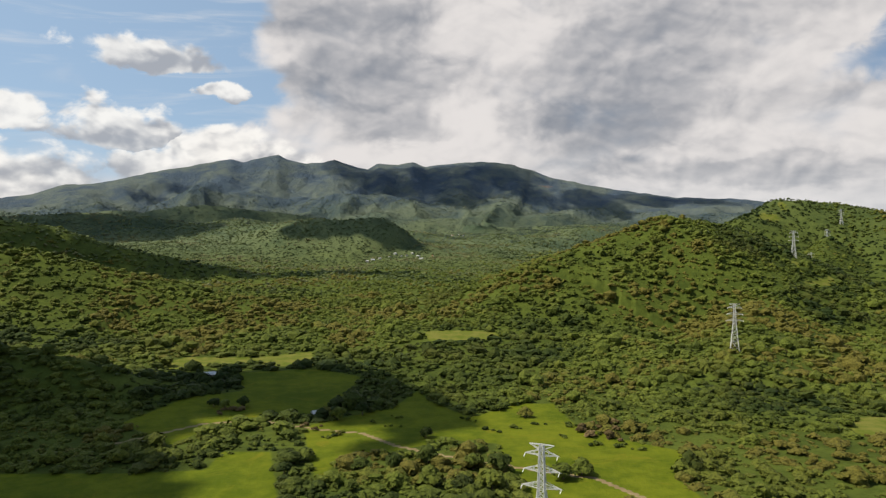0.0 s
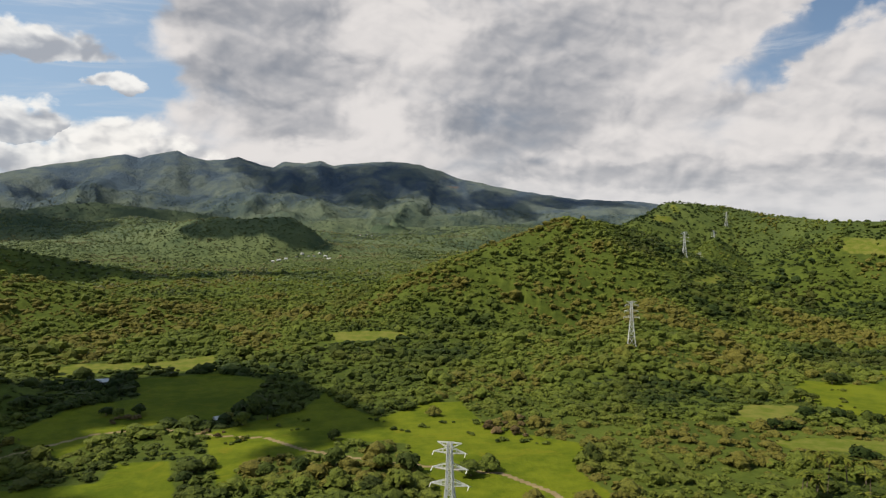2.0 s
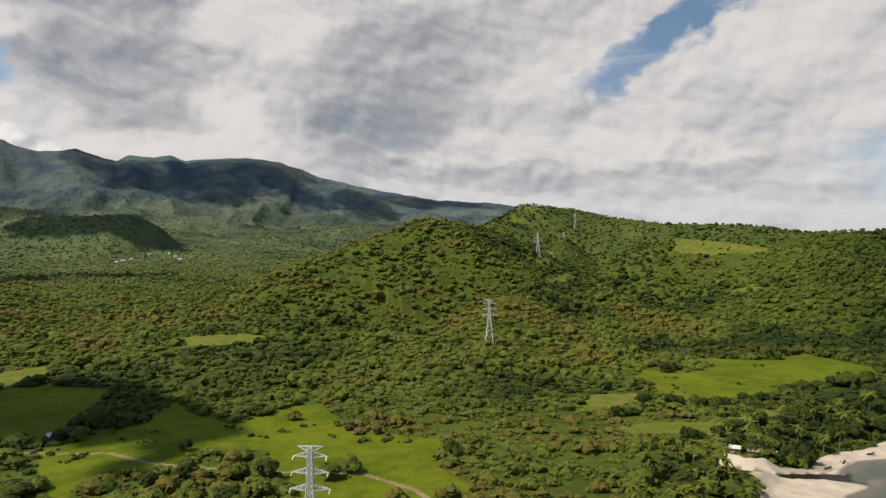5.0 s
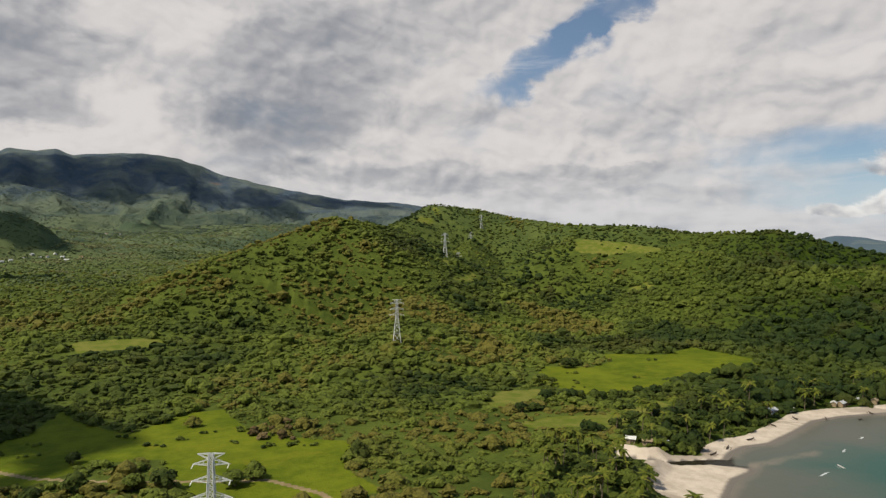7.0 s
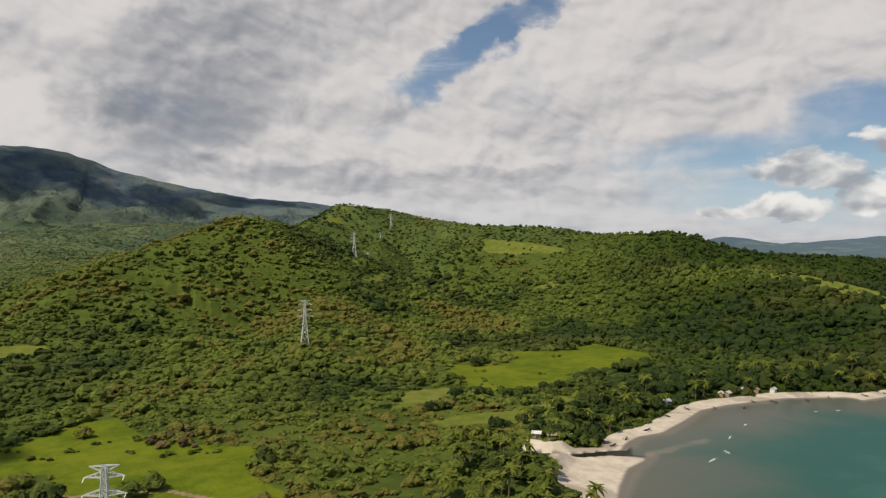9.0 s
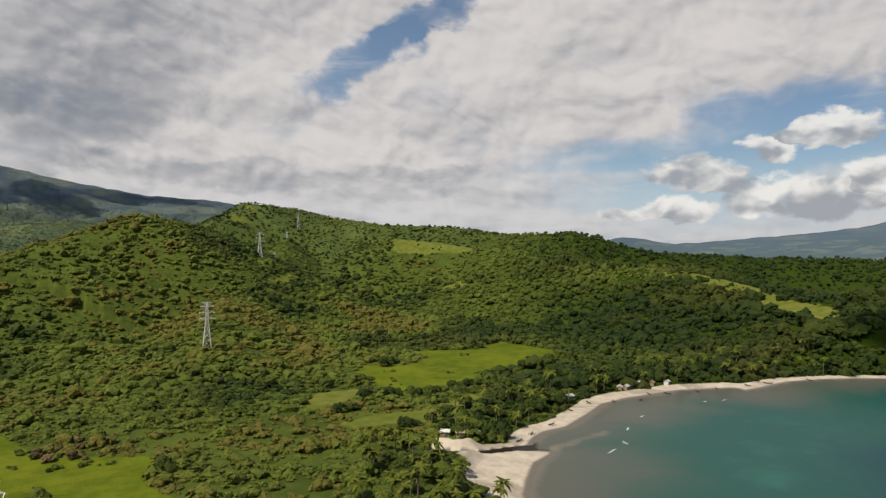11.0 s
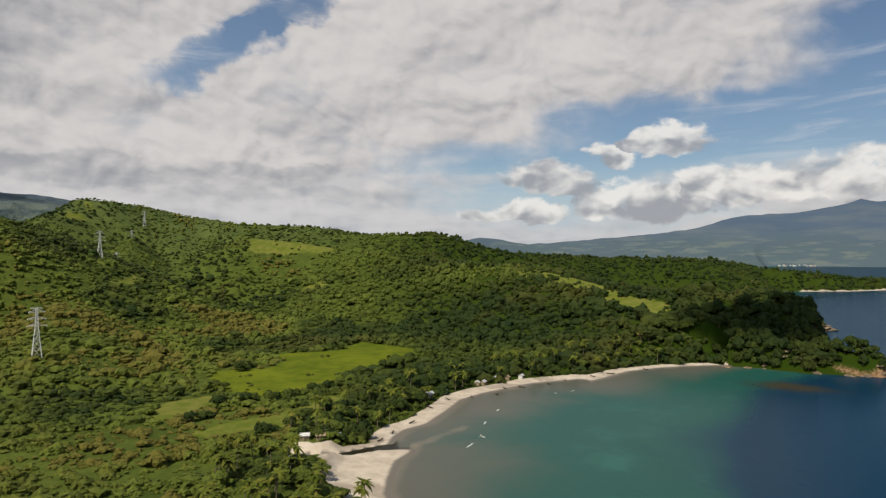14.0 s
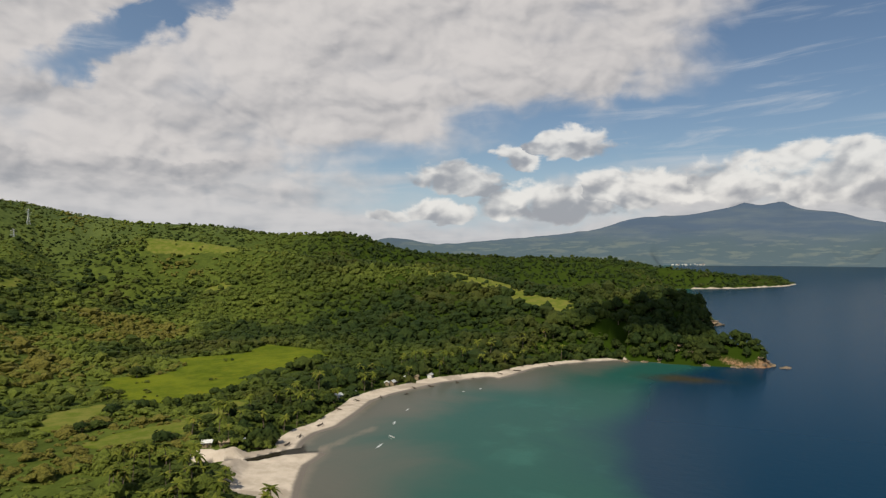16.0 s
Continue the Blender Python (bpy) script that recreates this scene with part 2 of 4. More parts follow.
ridge("left_ridge", 260, [(-42, 1500, 175), (-33.5, 1500, 152), (-30, 1480, 137), (-26.2, 1450, 100), (-22, 1400, 77), (-18.8, 1380, 63)])
ridge("left_spur", 200, [(-42, 900, 108), (-33.5, 900, 95), (-30, 880, 85), (-26.2, 860, 70), (-22.2, 840, 56), (-17, 800, 38)])
ridge("foothills", 270, [(-27, 3300, 250), (-20, 3250, 292), (-15, 3200, 282), (-10, 3150, 235)])
ridge("foothills_east", 260, [(-6, 3350, 215), (0, 3400, 245), (6, 3450, 262), (13, 3550, 262), (19, 3600, 240)])
ridge("shoulder", 210, [(8.5, 4200, 430), (9.2, 3950, 345), (10, 3700, 270)])
ridge("mesa", 330, [(-20, 2500, 170), (-16, 2330, 176), (-13, 2180, 180), (-10.7, 2120, 190), (-8.3, 2100, 186), (-6.9, 2100, 190), (-4.9, 2080, 192), (-3.5, 2060, 160), (-2.2, 2040, 116)])
ridge("near_knoll", 95, [(-44, 470, 40), (-33, 470, 32), (-29, 460, 28), (-25, 440, 17)])
ridge("hill", 235, [(4, 700, 30), (8, 790, 76), (12.6, 850, 104), (15.4, 880, 121), (18, 900, 136), (20.6, 960, 129), (23.1, 1120, 124)])
ridge("hill_behind", 270, [(23.1, 1500, 140), (24.9, 1620, 172), (26.4, 1690, 205), (30.6, 1730, 195), (34.4, 1720, 171), (38, 1700, 150)])
ridge("pylon_spur", 130, [(23.5, 505, 20), (26.0, 740, 46), (27.6, 930, 74), (28.5, 1060, 62), (28.75, 1240, 57), (29.8, 1500, 118)])
ridge("right_ridge", 230, [(38.6, 1150, 113), (42, 1140, 108), (45, 1100, 95), (50, 1020, 82), (56, 930, 75), (61.8, 880, 69), (66, 800, 57), (71, 750, 46),
      (77, 715, 46), (81, 705, 46), (83.0, 700, 40)])
ridge("back_ridge", 260, [(38, 1650, 150), (43.7, 1650, 146), (48.9, 1560, 130), (52, 1480, 123), (54.1, 1440, 126), (56.4, 1440, 112), (60, 1400, 84),
      (66, 1500, 78), (75, 1600, 72), (79.6, 1700, 58), (82, 1760, 45), (86, 1850, 26), (89, 1990, 12)])
ridge("islet_rock", 17, [(87.9, 597, 9), (86.2, 592, 13), (85.4, 590, 8)])
ridge("headland", 55, [(77, 690, 44), (79.5, 662, 42), (81.8, 640, 38), (83.3, 628, 32)])
ridge("far_volcano", 330, [(56, 4500, 140), (57.9, 4700, 182), (60.3, 4750, 158), (61.8, 4750, 132), (65.9, 4780, 158), (69.3, 4800, 182), (71.8, 4800, 201), (75.1, 4800, 231),
      (77.5, 4800, 292), (79.2, 4800, 324), (82.6, 4800, 329), (84.5, 4800, 354), (86.6, 4800, 400), (87.9, 4800, 382), (89.3, 4800, 402), (90.7, 4800, 355), (92.8, 4800, 325),
      (95.9, 4800, 258), (106, 4800, 170)])
CRESTS = [(name, w, [at(a, r) + (z,) for a, r, z in pts]) for name, w, pts in RIDGES]
ROAD = [(-150, 300), (-118, 338), (-92, 343), (-60, 327), (-39, 321), (-21, 299), (0, 285), (30, 270), (59, 256), (72, 234), (80, 190)]


def land_height(x, y):
    """Height of the ground and the distance inland from the shore."""
    r, az = np.hypot(x, y), np.degrees(np.arctan2(x, y))
    d, _ = near_line(x, y, COAST)
    shore = np.where(inside(x, y, LAND), d, -d)
    valley = smooth(az, -70, -40) * (1 - smooth(az, 14, 34))
    h = 5 + (0.033 * np.maximum(r - 450, 0) + 0.015 * np.maximum(r - 900, 0) + 0.04 * np.maximum(np.minimum(r, 3600) - 1600, 0)) * valley + 1.2 * fbm(x, y, 130, 3, 3)
    h = h + smooth(r, 600, 2600) * 26 * fbm(x, y, 420, 4, 9) + valley * smooth(r, 1700, 2500) * (1 - smooth(r, 3700, 4300)) * 95 * np.maximum(fbm(x, y, 620, 4, 13) + 0.1, -0.12)
    for name, w, pts in CRESTS:
        warp = 0.16 * w * fbm(x, y, w * 0.8, 3, 21)
        dist, v = near_line(x, y, pts)
        dist = np.maximum(dist + warp * smooth(dist, 0.1 * w, 0.8 * w), 0)
        spread = w * (1 + 0.35 * fbm(x, y, w * 0.9, 4, 33) * smooth(dist, 0.15 * w, 0.9 * w))
        if name in ("range", "far_volcano"):  # spurs and ravines that run down from the crest
            along = np.radians(az) * 4500 + 0.55 * dist * fbm(x, y, 1100, 2, 61) + 90 * fbm(x, y, 260, 3, 62)
            ribs = 0.42 - 1.3 * np.abs(2 * value_noise(along / 520 + dist / 1500, dist / 1300, 7) - 1)
            ribs = ribs + 0.5 * (0.4 - 1.2 * np.abs(2 * value_noise(along / 190 - dist / 700 + 9, dist / 420, 8) - 1))
            spread = spread * (1.12 + 0.40 * ribs * smooth(dist, 20, 0.5 * w))
        hill = (v[..., 0] + 30) * np.exp(-(dist / spread) ** 1.35) - 30
        h = smax(h, hill, 10.0)
    rise = smooth(h, 12, 120)
    gully = np.abs(fbm(x, y, 210, 4, 5))
    h = h - rise * (10 * gully - 3) * smooth(r, 300, 900)
    h = h + rise * 6 * fbm(x, y, 130, 2, 77)
    big = smooth(r, 2900, 3600) * smooth(h, 90, 260) * (1 - smooth(az, 40, 50))
    crest = smooth(np.abs(r - 4500), 30, 500)
    gaunt = np.abs(fbm(x, y, 760, 5, 15)) + 0.45 * np.abs(fbm(x + 300, y, 260, 4, 47))
    h = h - big * crest * (85 * gaunt - 24) + big * (0.25 + 0.75 * crest) * 26 * fbm(x, y, 150, 4, 19)
    h = h + smooth(r, 1500, 2600) * 5 * fbm(x, y, 46, 2, 55)  # the roughness of far canopy
    steep = np.where((x > 604) & (x < 3000), np.where(x < 1500, 1.5, 0.4), 0.055)
    steep = np.where((x > 560) & (x <= 604) & (y < 126), 2.0, steep)
    steep = np.where((x > 604) & (x < 800), 3.0, steep)
    cap = shore * steep + np.maximum(shore - 24, 0) * np.where(x > 3000, 1.3, 0.55)
    h = np.where(shore > 0, np.minimum(h, cap + 0.05), np.maximum(shore * 0.1, -7.0))
    sd, sw = near_line(x, y, STREAM)
    bed = smooth(sd / sw[..., 0], 0.55, 1.35)
    h = np.where((bed < 1) & (shore > -8), h * bed - 0.5 * (1 - bed), h)
    return h, shore


# ---- materials ----
def material(name):
    m = bpy.data.materials.new(name)
    m.use_nodes = True
    k = Nodes(m.node_tree)
    out, bsdf = k.put("ShaderNodeOutputMaterial"), k.put("ShaderNodeBsdfPrincipled")
    k.wire(bsdf.outputs[0], out.inputs["Surface"])
    return m, k, bsdf


def bump(k, bsdf, height, strength, distance):
    b = k.put("ShaderNodeBump")
    b.inputs["Strength"].default_value, b.inputs["Distance"].default_value = strength, distance
    k.wire(height, b.inputs["Height"])
    k.wire(b.outputs[0], bsdf.inputs["Normal"])


def ground_material():
    m, k, b = material("ground")
    pos = k.put("ShaderNodeNewGeometry").outputs["Position"]
    n1, n2, n3 = k.noise(pos, 0.018, 5, 0.6), k.noise(pos, 0.11, 5, 0.65), k.noise(pos, 0.6, 4, 0.7)
    mottled = k.math("ADD", k.math("MULTIPLY", n1, 0.5), k.math("MULTIPLY", n2, 0.5))
    scrub = k.mix(k.ramp(mottled, 0.36, 0.64), (0.044, 0.064, 0.012), (0.092, 0.119, 0.020))
    scrub = k.mix(k.ramp(n3, 0.45, 0.75), scrub, (0.056, 0.066, 0.008))
    scrub = k.mix(k.attr("bay_side"), scrub, (0.022, 0.040, 0.003))
    grass = k.mix(k.ramp(mottled, 0.38, 0.62), (0.072, 0.101, 0.006), (0.136, 0.157, 0.010))
    tracks = k.noise(pos, 0.045, 6, 0.7, 1.5)
    grass = k.mix(k.ramp(tracks, 0.56, 0.68, 0.0, 0.7), grass, (0.156, 0.148, 0.012))
    grass = k.mix(k.math("MULTIPLY", k.ramp(n3, 0.5, 0.8), 0.5), grass, (0.050, 0.074, 0.006))
    dry = k.mix(k.ramp(n2, 0.35, 0.65), (0.094, 0.122, 0.014), (0.158, 0.158, 0.034))
    sand = k.mix(k.ramp(n2, 0.3, 0.7), (0.42, 0.35, 0.275), (0.58, 0.495, 0.40))
    sand = k.mix(k.ramp(k.noise(pos, 0.03, 4, 0.6, 0.8), 0.52, 0.60, 0.0, 0.6), sand, (0.26, 0.215, 0.17))
    wet = (0.16, 0.14, 0.12)
    # Distance haze painted into the base colour: paler green, then bluer.
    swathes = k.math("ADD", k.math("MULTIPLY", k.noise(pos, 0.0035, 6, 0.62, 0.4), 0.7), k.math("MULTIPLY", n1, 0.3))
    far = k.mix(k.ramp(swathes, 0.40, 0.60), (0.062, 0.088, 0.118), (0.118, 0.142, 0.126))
    hazed_green = k.mix(k.ramp(swathes, 0.40, 0.60), (0.062, 0.090, 0.050), (0.120, 0.148, 0.072))
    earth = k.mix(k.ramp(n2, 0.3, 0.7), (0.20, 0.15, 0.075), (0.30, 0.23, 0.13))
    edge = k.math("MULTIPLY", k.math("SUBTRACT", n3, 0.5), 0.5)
    col = k.mix(k.ramp(k.attr("far"), 0.0, 0.45), scrub, hazed_green)
    col = k.mix(k.math("MULTIPLY", k.attr("distance_haze"), k.ramp(k.attr("far"), 0.5, 1.0)), col, far)
    col = k.mix(k.ramp(k.math("ADD", k.attr("field"), edge), 0.35, 0.65), col, grass)
    col = k.mix(k.ramp(k.math("ADD", k.attr("dry"), k.math("ADD", edge, k.math("MULTIPLY", k.math("SUBTRACT", n2, 0.5), 1.3))), 0.35, 0.7), col, dry)
    col = k.mix(k.ramp(k.math("ADD", k.attr("earth"), edge), 0.4, 0.7), col, earth)
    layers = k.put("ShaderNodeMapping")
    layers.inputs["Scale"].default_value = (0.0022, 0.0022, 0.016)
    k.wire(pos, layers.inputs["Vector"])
    # blue haze is painted into the volcano's slopes and its farmland
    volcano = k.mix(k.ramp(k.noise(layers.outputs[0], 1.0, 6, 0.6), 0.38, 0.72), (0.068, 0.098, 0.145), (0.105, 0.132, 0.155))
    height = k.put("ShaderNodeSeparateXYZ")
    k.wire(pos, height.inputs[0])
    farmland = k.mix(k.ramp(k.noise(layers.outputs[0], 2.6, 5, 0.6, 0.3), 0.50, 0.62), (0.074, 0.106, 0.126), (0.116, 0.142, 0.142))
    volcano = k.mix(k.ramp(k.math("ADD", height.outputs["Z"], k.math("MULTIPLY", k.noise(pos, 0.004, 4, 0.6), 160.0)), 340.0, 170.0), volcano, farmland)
    col = k.mix(k.attr("volcano_haze"), col, volcano)
    clay = k.mix(k.ramp(n3, 0.3, 0.7), (0.15, 0.08, 0.042), (0.30, 0.19, 0.11))
    col = k.mix(k.ramp(k.math("ADD", k.attr("clay"), edge), 0.35, 0.7), col, clay)
    col = k.mix(k.ramp(k.math("ADD", k.attr("sand"), edge), 0.4, 0.6), col, sand)
    col = k.mix(k.ramp(k.math("ADD", k.attr("wet"), k.math("MULTIPLY", edge, 0.5)), 0.3, 0.8), col, wet)
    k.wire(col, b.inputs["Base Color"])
    b.inputs["Roughness"].default_value, b.inputs["Specular IOR Level"].default_value = 0.9, 0.05
    lumps = k.math("ADD", k.math("MULTIPLY", k.noise(pos, 0.022, 8, 0.7), k.math("MULTIPLY", k.attr("far"), 30.0)), k.math("MULTIPLY", n3, 0.5))
    bump(k, b, lumps, 0.8, 1.0)
    return m


def foliage_material(name, dark, light, olive):
    m, k, b = material(name)
    geo = k.put("ShaderNodeNewGeometry")
    tint = k.math("ADD", k.attr("tint"), k.math("MULTIPLY", k.attr("solo"), k.put("ShaderNodeObjectInfo").outputs["Random"]))
    tint = k.math("FRACT", tint)
    col = k.mix(k.ramp(tint, 0.0, 0.85), dark, light)
    col = k.mix(k.ramp(tint, 0.82, 1.0), col, olive)
    leaf = geo.outputs["Random Per Island"]
    col = k.mix(k.math("MULTIPLY", leaf, 0.14), col, light)
    big = k.noise(geo.outputs["Position"], 0.012, 3, 0.6)
    col = k.mix(k.ramp(big, 0.48, 0.72, 0.0, 0.35), col, olive)
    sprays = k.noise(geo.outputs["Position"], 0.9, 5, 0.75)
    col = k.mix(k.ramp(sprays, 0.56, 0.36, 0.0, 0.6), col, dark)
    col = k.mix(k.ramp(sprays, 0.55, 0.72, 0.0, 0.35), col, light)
    k.wire(col, b.inputs["Base Color"])
    b.inputs["Roughness"].default_value, b.inputs["Specular IOR Level"].default_value = 0.7, 0.08
    bump(k, b, sprays, 0.7, 1.6)
    return m


def plain(name, a, c, scale, rough=0.8, metal=0.0, spec=0.3):
    m, k, b = material(name)
    pos = k.put("ShaderNodeTexCoord").outputs["Object"]
    n = k.noise(pos, scale, 5, 0.65)
    k.wire(k.mix(k.ramp(n, 0.35, 0.65), a, c), b.inputs["Base Color"])
    b.inputs["Roughness"].default_value, b.inputs["Metallic"].default_value = rough, metal
    b.inputs["Specular IOR Level"].default_value = spec
    return m


def water_material():
    m, k, b = material("sea_water")
    pos = k.put("ShaderNodeNewGeometry").outputs["Position"]
    n1, n2 = k.noise(pos, 0.012, 4, 0.6, 0.6), k.noise(pos, 0.03, 4, 0.6)
    depth = k.attr("depth")  # 0 at the shore, 1 in the open sea
    depth = k.math("ADD", depth, k.math("MULTIPLY", k.math("SUBTRACT", n1, 0.5), 0.30))
    shallow = k.mix(k.ramp(depth, 0.0, 0.26), (0.098, 0.098, 0.080), (0.016, 0.078, 0.064))
    reef = k.mix(k.math("MULTIPLY", k.ramp(n2, 0.50, 0.74, 0.0, 0.8), k.ramp(depth, 0.16, 0.36)), shallow, (0.026, 0.110, 0.088))
    col = k.mix(k.ramp(depth, 0.36, 0.72), reef, (0.004, 0.028, 0.058))
    col = k.mix(k.ramp(k.attr("stream"), 0.2, 0.8), col, (0.022, 0.019, 0.013))
    col = k.mix(k.ramp(k.math("ADD", k.attr("shoal"), k.math("SUBTRACT", n2, 0.5)), 0.2, 1.1), col, (0.046, 0.038, 0.020))
    col = k.mix(k.ramp(k.math("ADD", k.attr("bar"), k.math("MULTIPLY", k.math("SUBTRACT", n2, 0.5), 0.8)), 0.25, 1.0), col, (0.21, 0.175, 0.135))
    k.wire(col, b.inputs["Base Color"])
    b.inputs["Roughness"].default_value, b.inputs["Specular IOR Level"].default_value = 0.9, 0.0
    gloss, sheen, both = k.put("ShaderNodeBsdfGlossy"), k.put("ShaderNodeFresnel"), k.put("ShaderNodeMixShader")
    gloss.inputs["Roughness"].default_value, sheen.inputs["IOR"].default_value = 0.14, 1.33
    out = b.outputs[0].links[0].to_node
    k.wire(k.math("MULTIPLY", sheen.outputs[0], 0.42), both.inputs[0])
    k.wire(b.outputs[0], both.inputs[1])
    k.wire(gloss.outputs[0], both.inputs[2])
    k.wire(both.outputs[0], out.inputs["Surface"])
    stretch = k.put("ShaderNodeMapping")
    stretch.inputs["Scale"].default_value = (1.0, 0.45, 1.0)
    k.wire(pos, stretch.inputs["Vector"])
    bump(k, b, k.noise(stretch.outputs[0], 0.30, 5, 0.6), 0.28, 0.6)
    ripple = b.inputs["Normal"].links[0].from_socket
    k.wire(ripple, gloss.inputs["Normal"])
    return m


GROUND = ground_material()
WATER = water_material()
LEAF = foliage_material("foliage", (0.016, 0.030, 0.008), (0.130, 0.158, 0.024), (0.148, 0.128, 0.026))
# leaves lightened and greyed: distance haze painted into their colour
HAZED_LEAF = foliage_material("hazed_foliage", (0.066, 0.092, 0.040), (0.150, 0.182, 0.066), (0.165, 0.160, 0.070))
# leaves turned blue-green, which paints the mountain haze into them
BLUE_HAZE_LEAF = foliage_material("blue_haze_foliage", (0.048, 0.072, 0.056), (0.108, 0.136, 0.084), (0.120, 0.130, 0.085))
DRY_LEAF = foliage_material("dry_foliage", (0.070, 0.052, 0.020), (0.190, 0.140, 0.060), (0.22, 0.15, 0.075))
PALM = foliage_material("palm_leaf", (0.060, 0.080, 0.010), (0.150, 0.165, 0.022), (0.17, 0.15, 0.03))
BARK = plain("bark", (0.10, 0.075, 0.05), (0.20, 0.16, 0.11), 1.5, 0.9)
STEEL = plain("galvanised_steel", (0.50, 0.51, 0.50), (0.66, 0.66, 0.64), 2.0, 0.55, 0.1)
CERAMIC = plain("ceramic", (0.62, 0.62, 0.60), (0.75, 0.75, 0.72), 3.0, 0.3)
CONCRETE = plain("concrete", (0.34, 0.33, 0.31), (0.46, 0.45, 0.42), 1.2, 0.9)
WHITE = plain("white_paint", (0.46, 0.45, 0.42), (0.66, 0.65, 0.61), 0.8, 0.6)
TIN = plain("tin_roof", (0.42, 0.42, 0.42), (0.62, 0.62, 0.60), 0.9, 0.45, 0.2)
RUST = plain("rusty_roof", (0.22, 0.09, 0.05), (0.36, 0.17, 0.10), 0.9, 0.8)
THATCH = plain("thatch", (0.20, 0.15, 0.09), (0.33, 0.26, 0.16), 2.0, 0.95)
FOAM = plain("sea_foam", (0.36, 0.38, 0.38), (0.58, 0.60, 0.59), 2.0, 0.9)
TIMBER = plain("dark_timber", (0.045, 0.035, 0.028), (0.10, 0.075, 0.055), 1.5, 0.8)
ROCK = plain("rock", (0.11, 0.085, 0.06), (0.30, 0.22, 0.14), 0.25, 0.95)
CLAY = plain("red_clay", (0.30, 0.13, 0.06), (0.45, 0.25, 0.14), 0.2, 0.95)
def thin_cloud(name, clearness):
    m, k, b = material(name)
    b.inputs["Base Color"].default_value, b.inputs["Roughness"].default_value = (0.85, 0.85, 0.86, 1), 1.0
    mixed, clear = k.put("ShaderNodeMixShader"), k.put("ShaderNodeBsdfTransparent")
    mixed.inputs[0].default_value = clearness
    k.wire(b.outputs[0], mixed.inputs[1])
    k.wire(clear.outputs[0], mixed.inputs[2])
    k.wire(mixed.outputs[0], k.put("ShaderNodeOutputMaterial").inputs["Surface"])
    for n in list(k.tree.nodes):
        if n.bl_idname == "ShaderNodeOutputMaterial" and n.inputs["Surface"].links[0].from_node == b:
            k.tree.nodes.remove(n)
    return m


# clearness set to soften shadows on far slopes, in place of haze
THIN_VAPOUR, LIGHT_VAPOUR = thin_cloud("thin_cloud_vapour", 0.66), thin_cloud("light_cloud_vapour", 0.35)
VAPOUR = plain("cloud_vapour", (0.80, 0.80, 0.82), (0.86, 0.86, 0.86), 0.004, 1.0, 0.0, 0.0)

# ---- ground, sea ----
# open grass, outlines in plan
FIELDS = {}
FIELDS["paddy"] = [(-190, 262), (-122, 264), (-95, 268), (-96, 292), (-75, 292), (-57, 232), (-157, 225)]
FIELDS["meadow"] = [(-162, 335), (-147, 385), (-121, 418), (-99, 343), (-111, 342), (-122, 300), (-145, 322)]
FIELDS["shaded_meadow"] = [(-144, 470), (-92, 487), (-56, 459), (-58, 419), (-67, 357), (-104, 348), (-124, 417)]
FIELDS["main_meadow"] = [(-69, 333), (-27, 377), (-16, 420), (-8, 392), (14, 351), (44, 383), (63, 382), (66, 333), (88, 304), (105, 290), (89, 255),
    (93, 225), (29, 225), (25, 303), (4, 309), (-21, 291), (-44, 283), (-47, 250), (-59, 292)]
FIELDS["coast_meadow"] = [(259, 371), (300, 413), (328, 392), (363, 408), (373, 446), (423, 411), (472, 430), (468, 338), (395, 331), (365, 332),
    (309, 307), (265, 317), (262, 334)]
# drier, yellower grass
DRY = {}
DRY["strip"] = [(-206, 504), (-200, 522), (-148, 526), (-109, 553), (-96, 497), (-161, 499), (-194, 476)]
DRY["clearing"] = [(-18, 627), (50, 614), (50, 586), (-12, 588)]
DRY["yellow_corner"] = [(201, 336), (225, 351), (247, 345), (243, 331), (205, 310), (194, 317)]
DRY["palm_meadow"] = [(188, 280), (210, 285), (242, 276), (289, 287), (288, 275), (230, 254), (210, 264), (191, 267)]
DRY["ridge_top"] = [(680, 850), (700, 880), (723, 905), (790, 860), (828, 812), (805, 768), (765, 755), (715, 815)]
DRY["ridge_glade"] = [(640, 701), (674, 690), (673, 672), (656, 666)]
DRY["ridge_flank"] = [(765, 445), (785, 420), (752, 340), (715, 280), (690, 245), (672, 205), (640, 190), (628, 205), (648, 240), (662, 262), (684, 300), (714, 356), (740, 425)]
DRY["cape_glade"] = [(722, 192), (760, 186), (766, 160), (735, 154)]
DRY["hill_glade"] = [(660, 1425), (690, 1420), (720, 1425), (725, 1450), (690, 1455)]
DRY["hill_glade_2"] = [(740, 1465), (755, 1462), (760, 1490), (745, 1495)]
DRY["pylon_glade"] = [(398, 765), (412, 762), (424, 800), (414, 806)]
DRY["pylon_glade_2"] = [(392, 735), (420, 735), (458, 770), (452, 782), (415, 752)]
DRY["flank_glade"] = [(1205, 545), (1240, 510), (1225, 500), (1190, 535)]


def soft_inside(x, y, poly, w):
    d, _ = near_line(x, y, poly + poly[:1])
    return np.clip(0.5 + np.where(inside(x, y, poly), d, -d) / (2 * w), 0, 1)


def open_ground(x, y):
    field = np.zeros(x.shape)
    dry = np.zeros(x.shape)
    for p in FIELDS.values():
        field = np.maximum(field, soft_inside(x, y, p, 3.0))
    for name in ("strip", "clearing", "yellow_corner", "palm_meadow"):
        field = np.maximum(field, soft_inside(x, y, DRY[name], 3.0))
    for p in DRY.values():
        dry = np.maximum(dry, soft_inside(x, y, p, 7.0))
    return field, dry


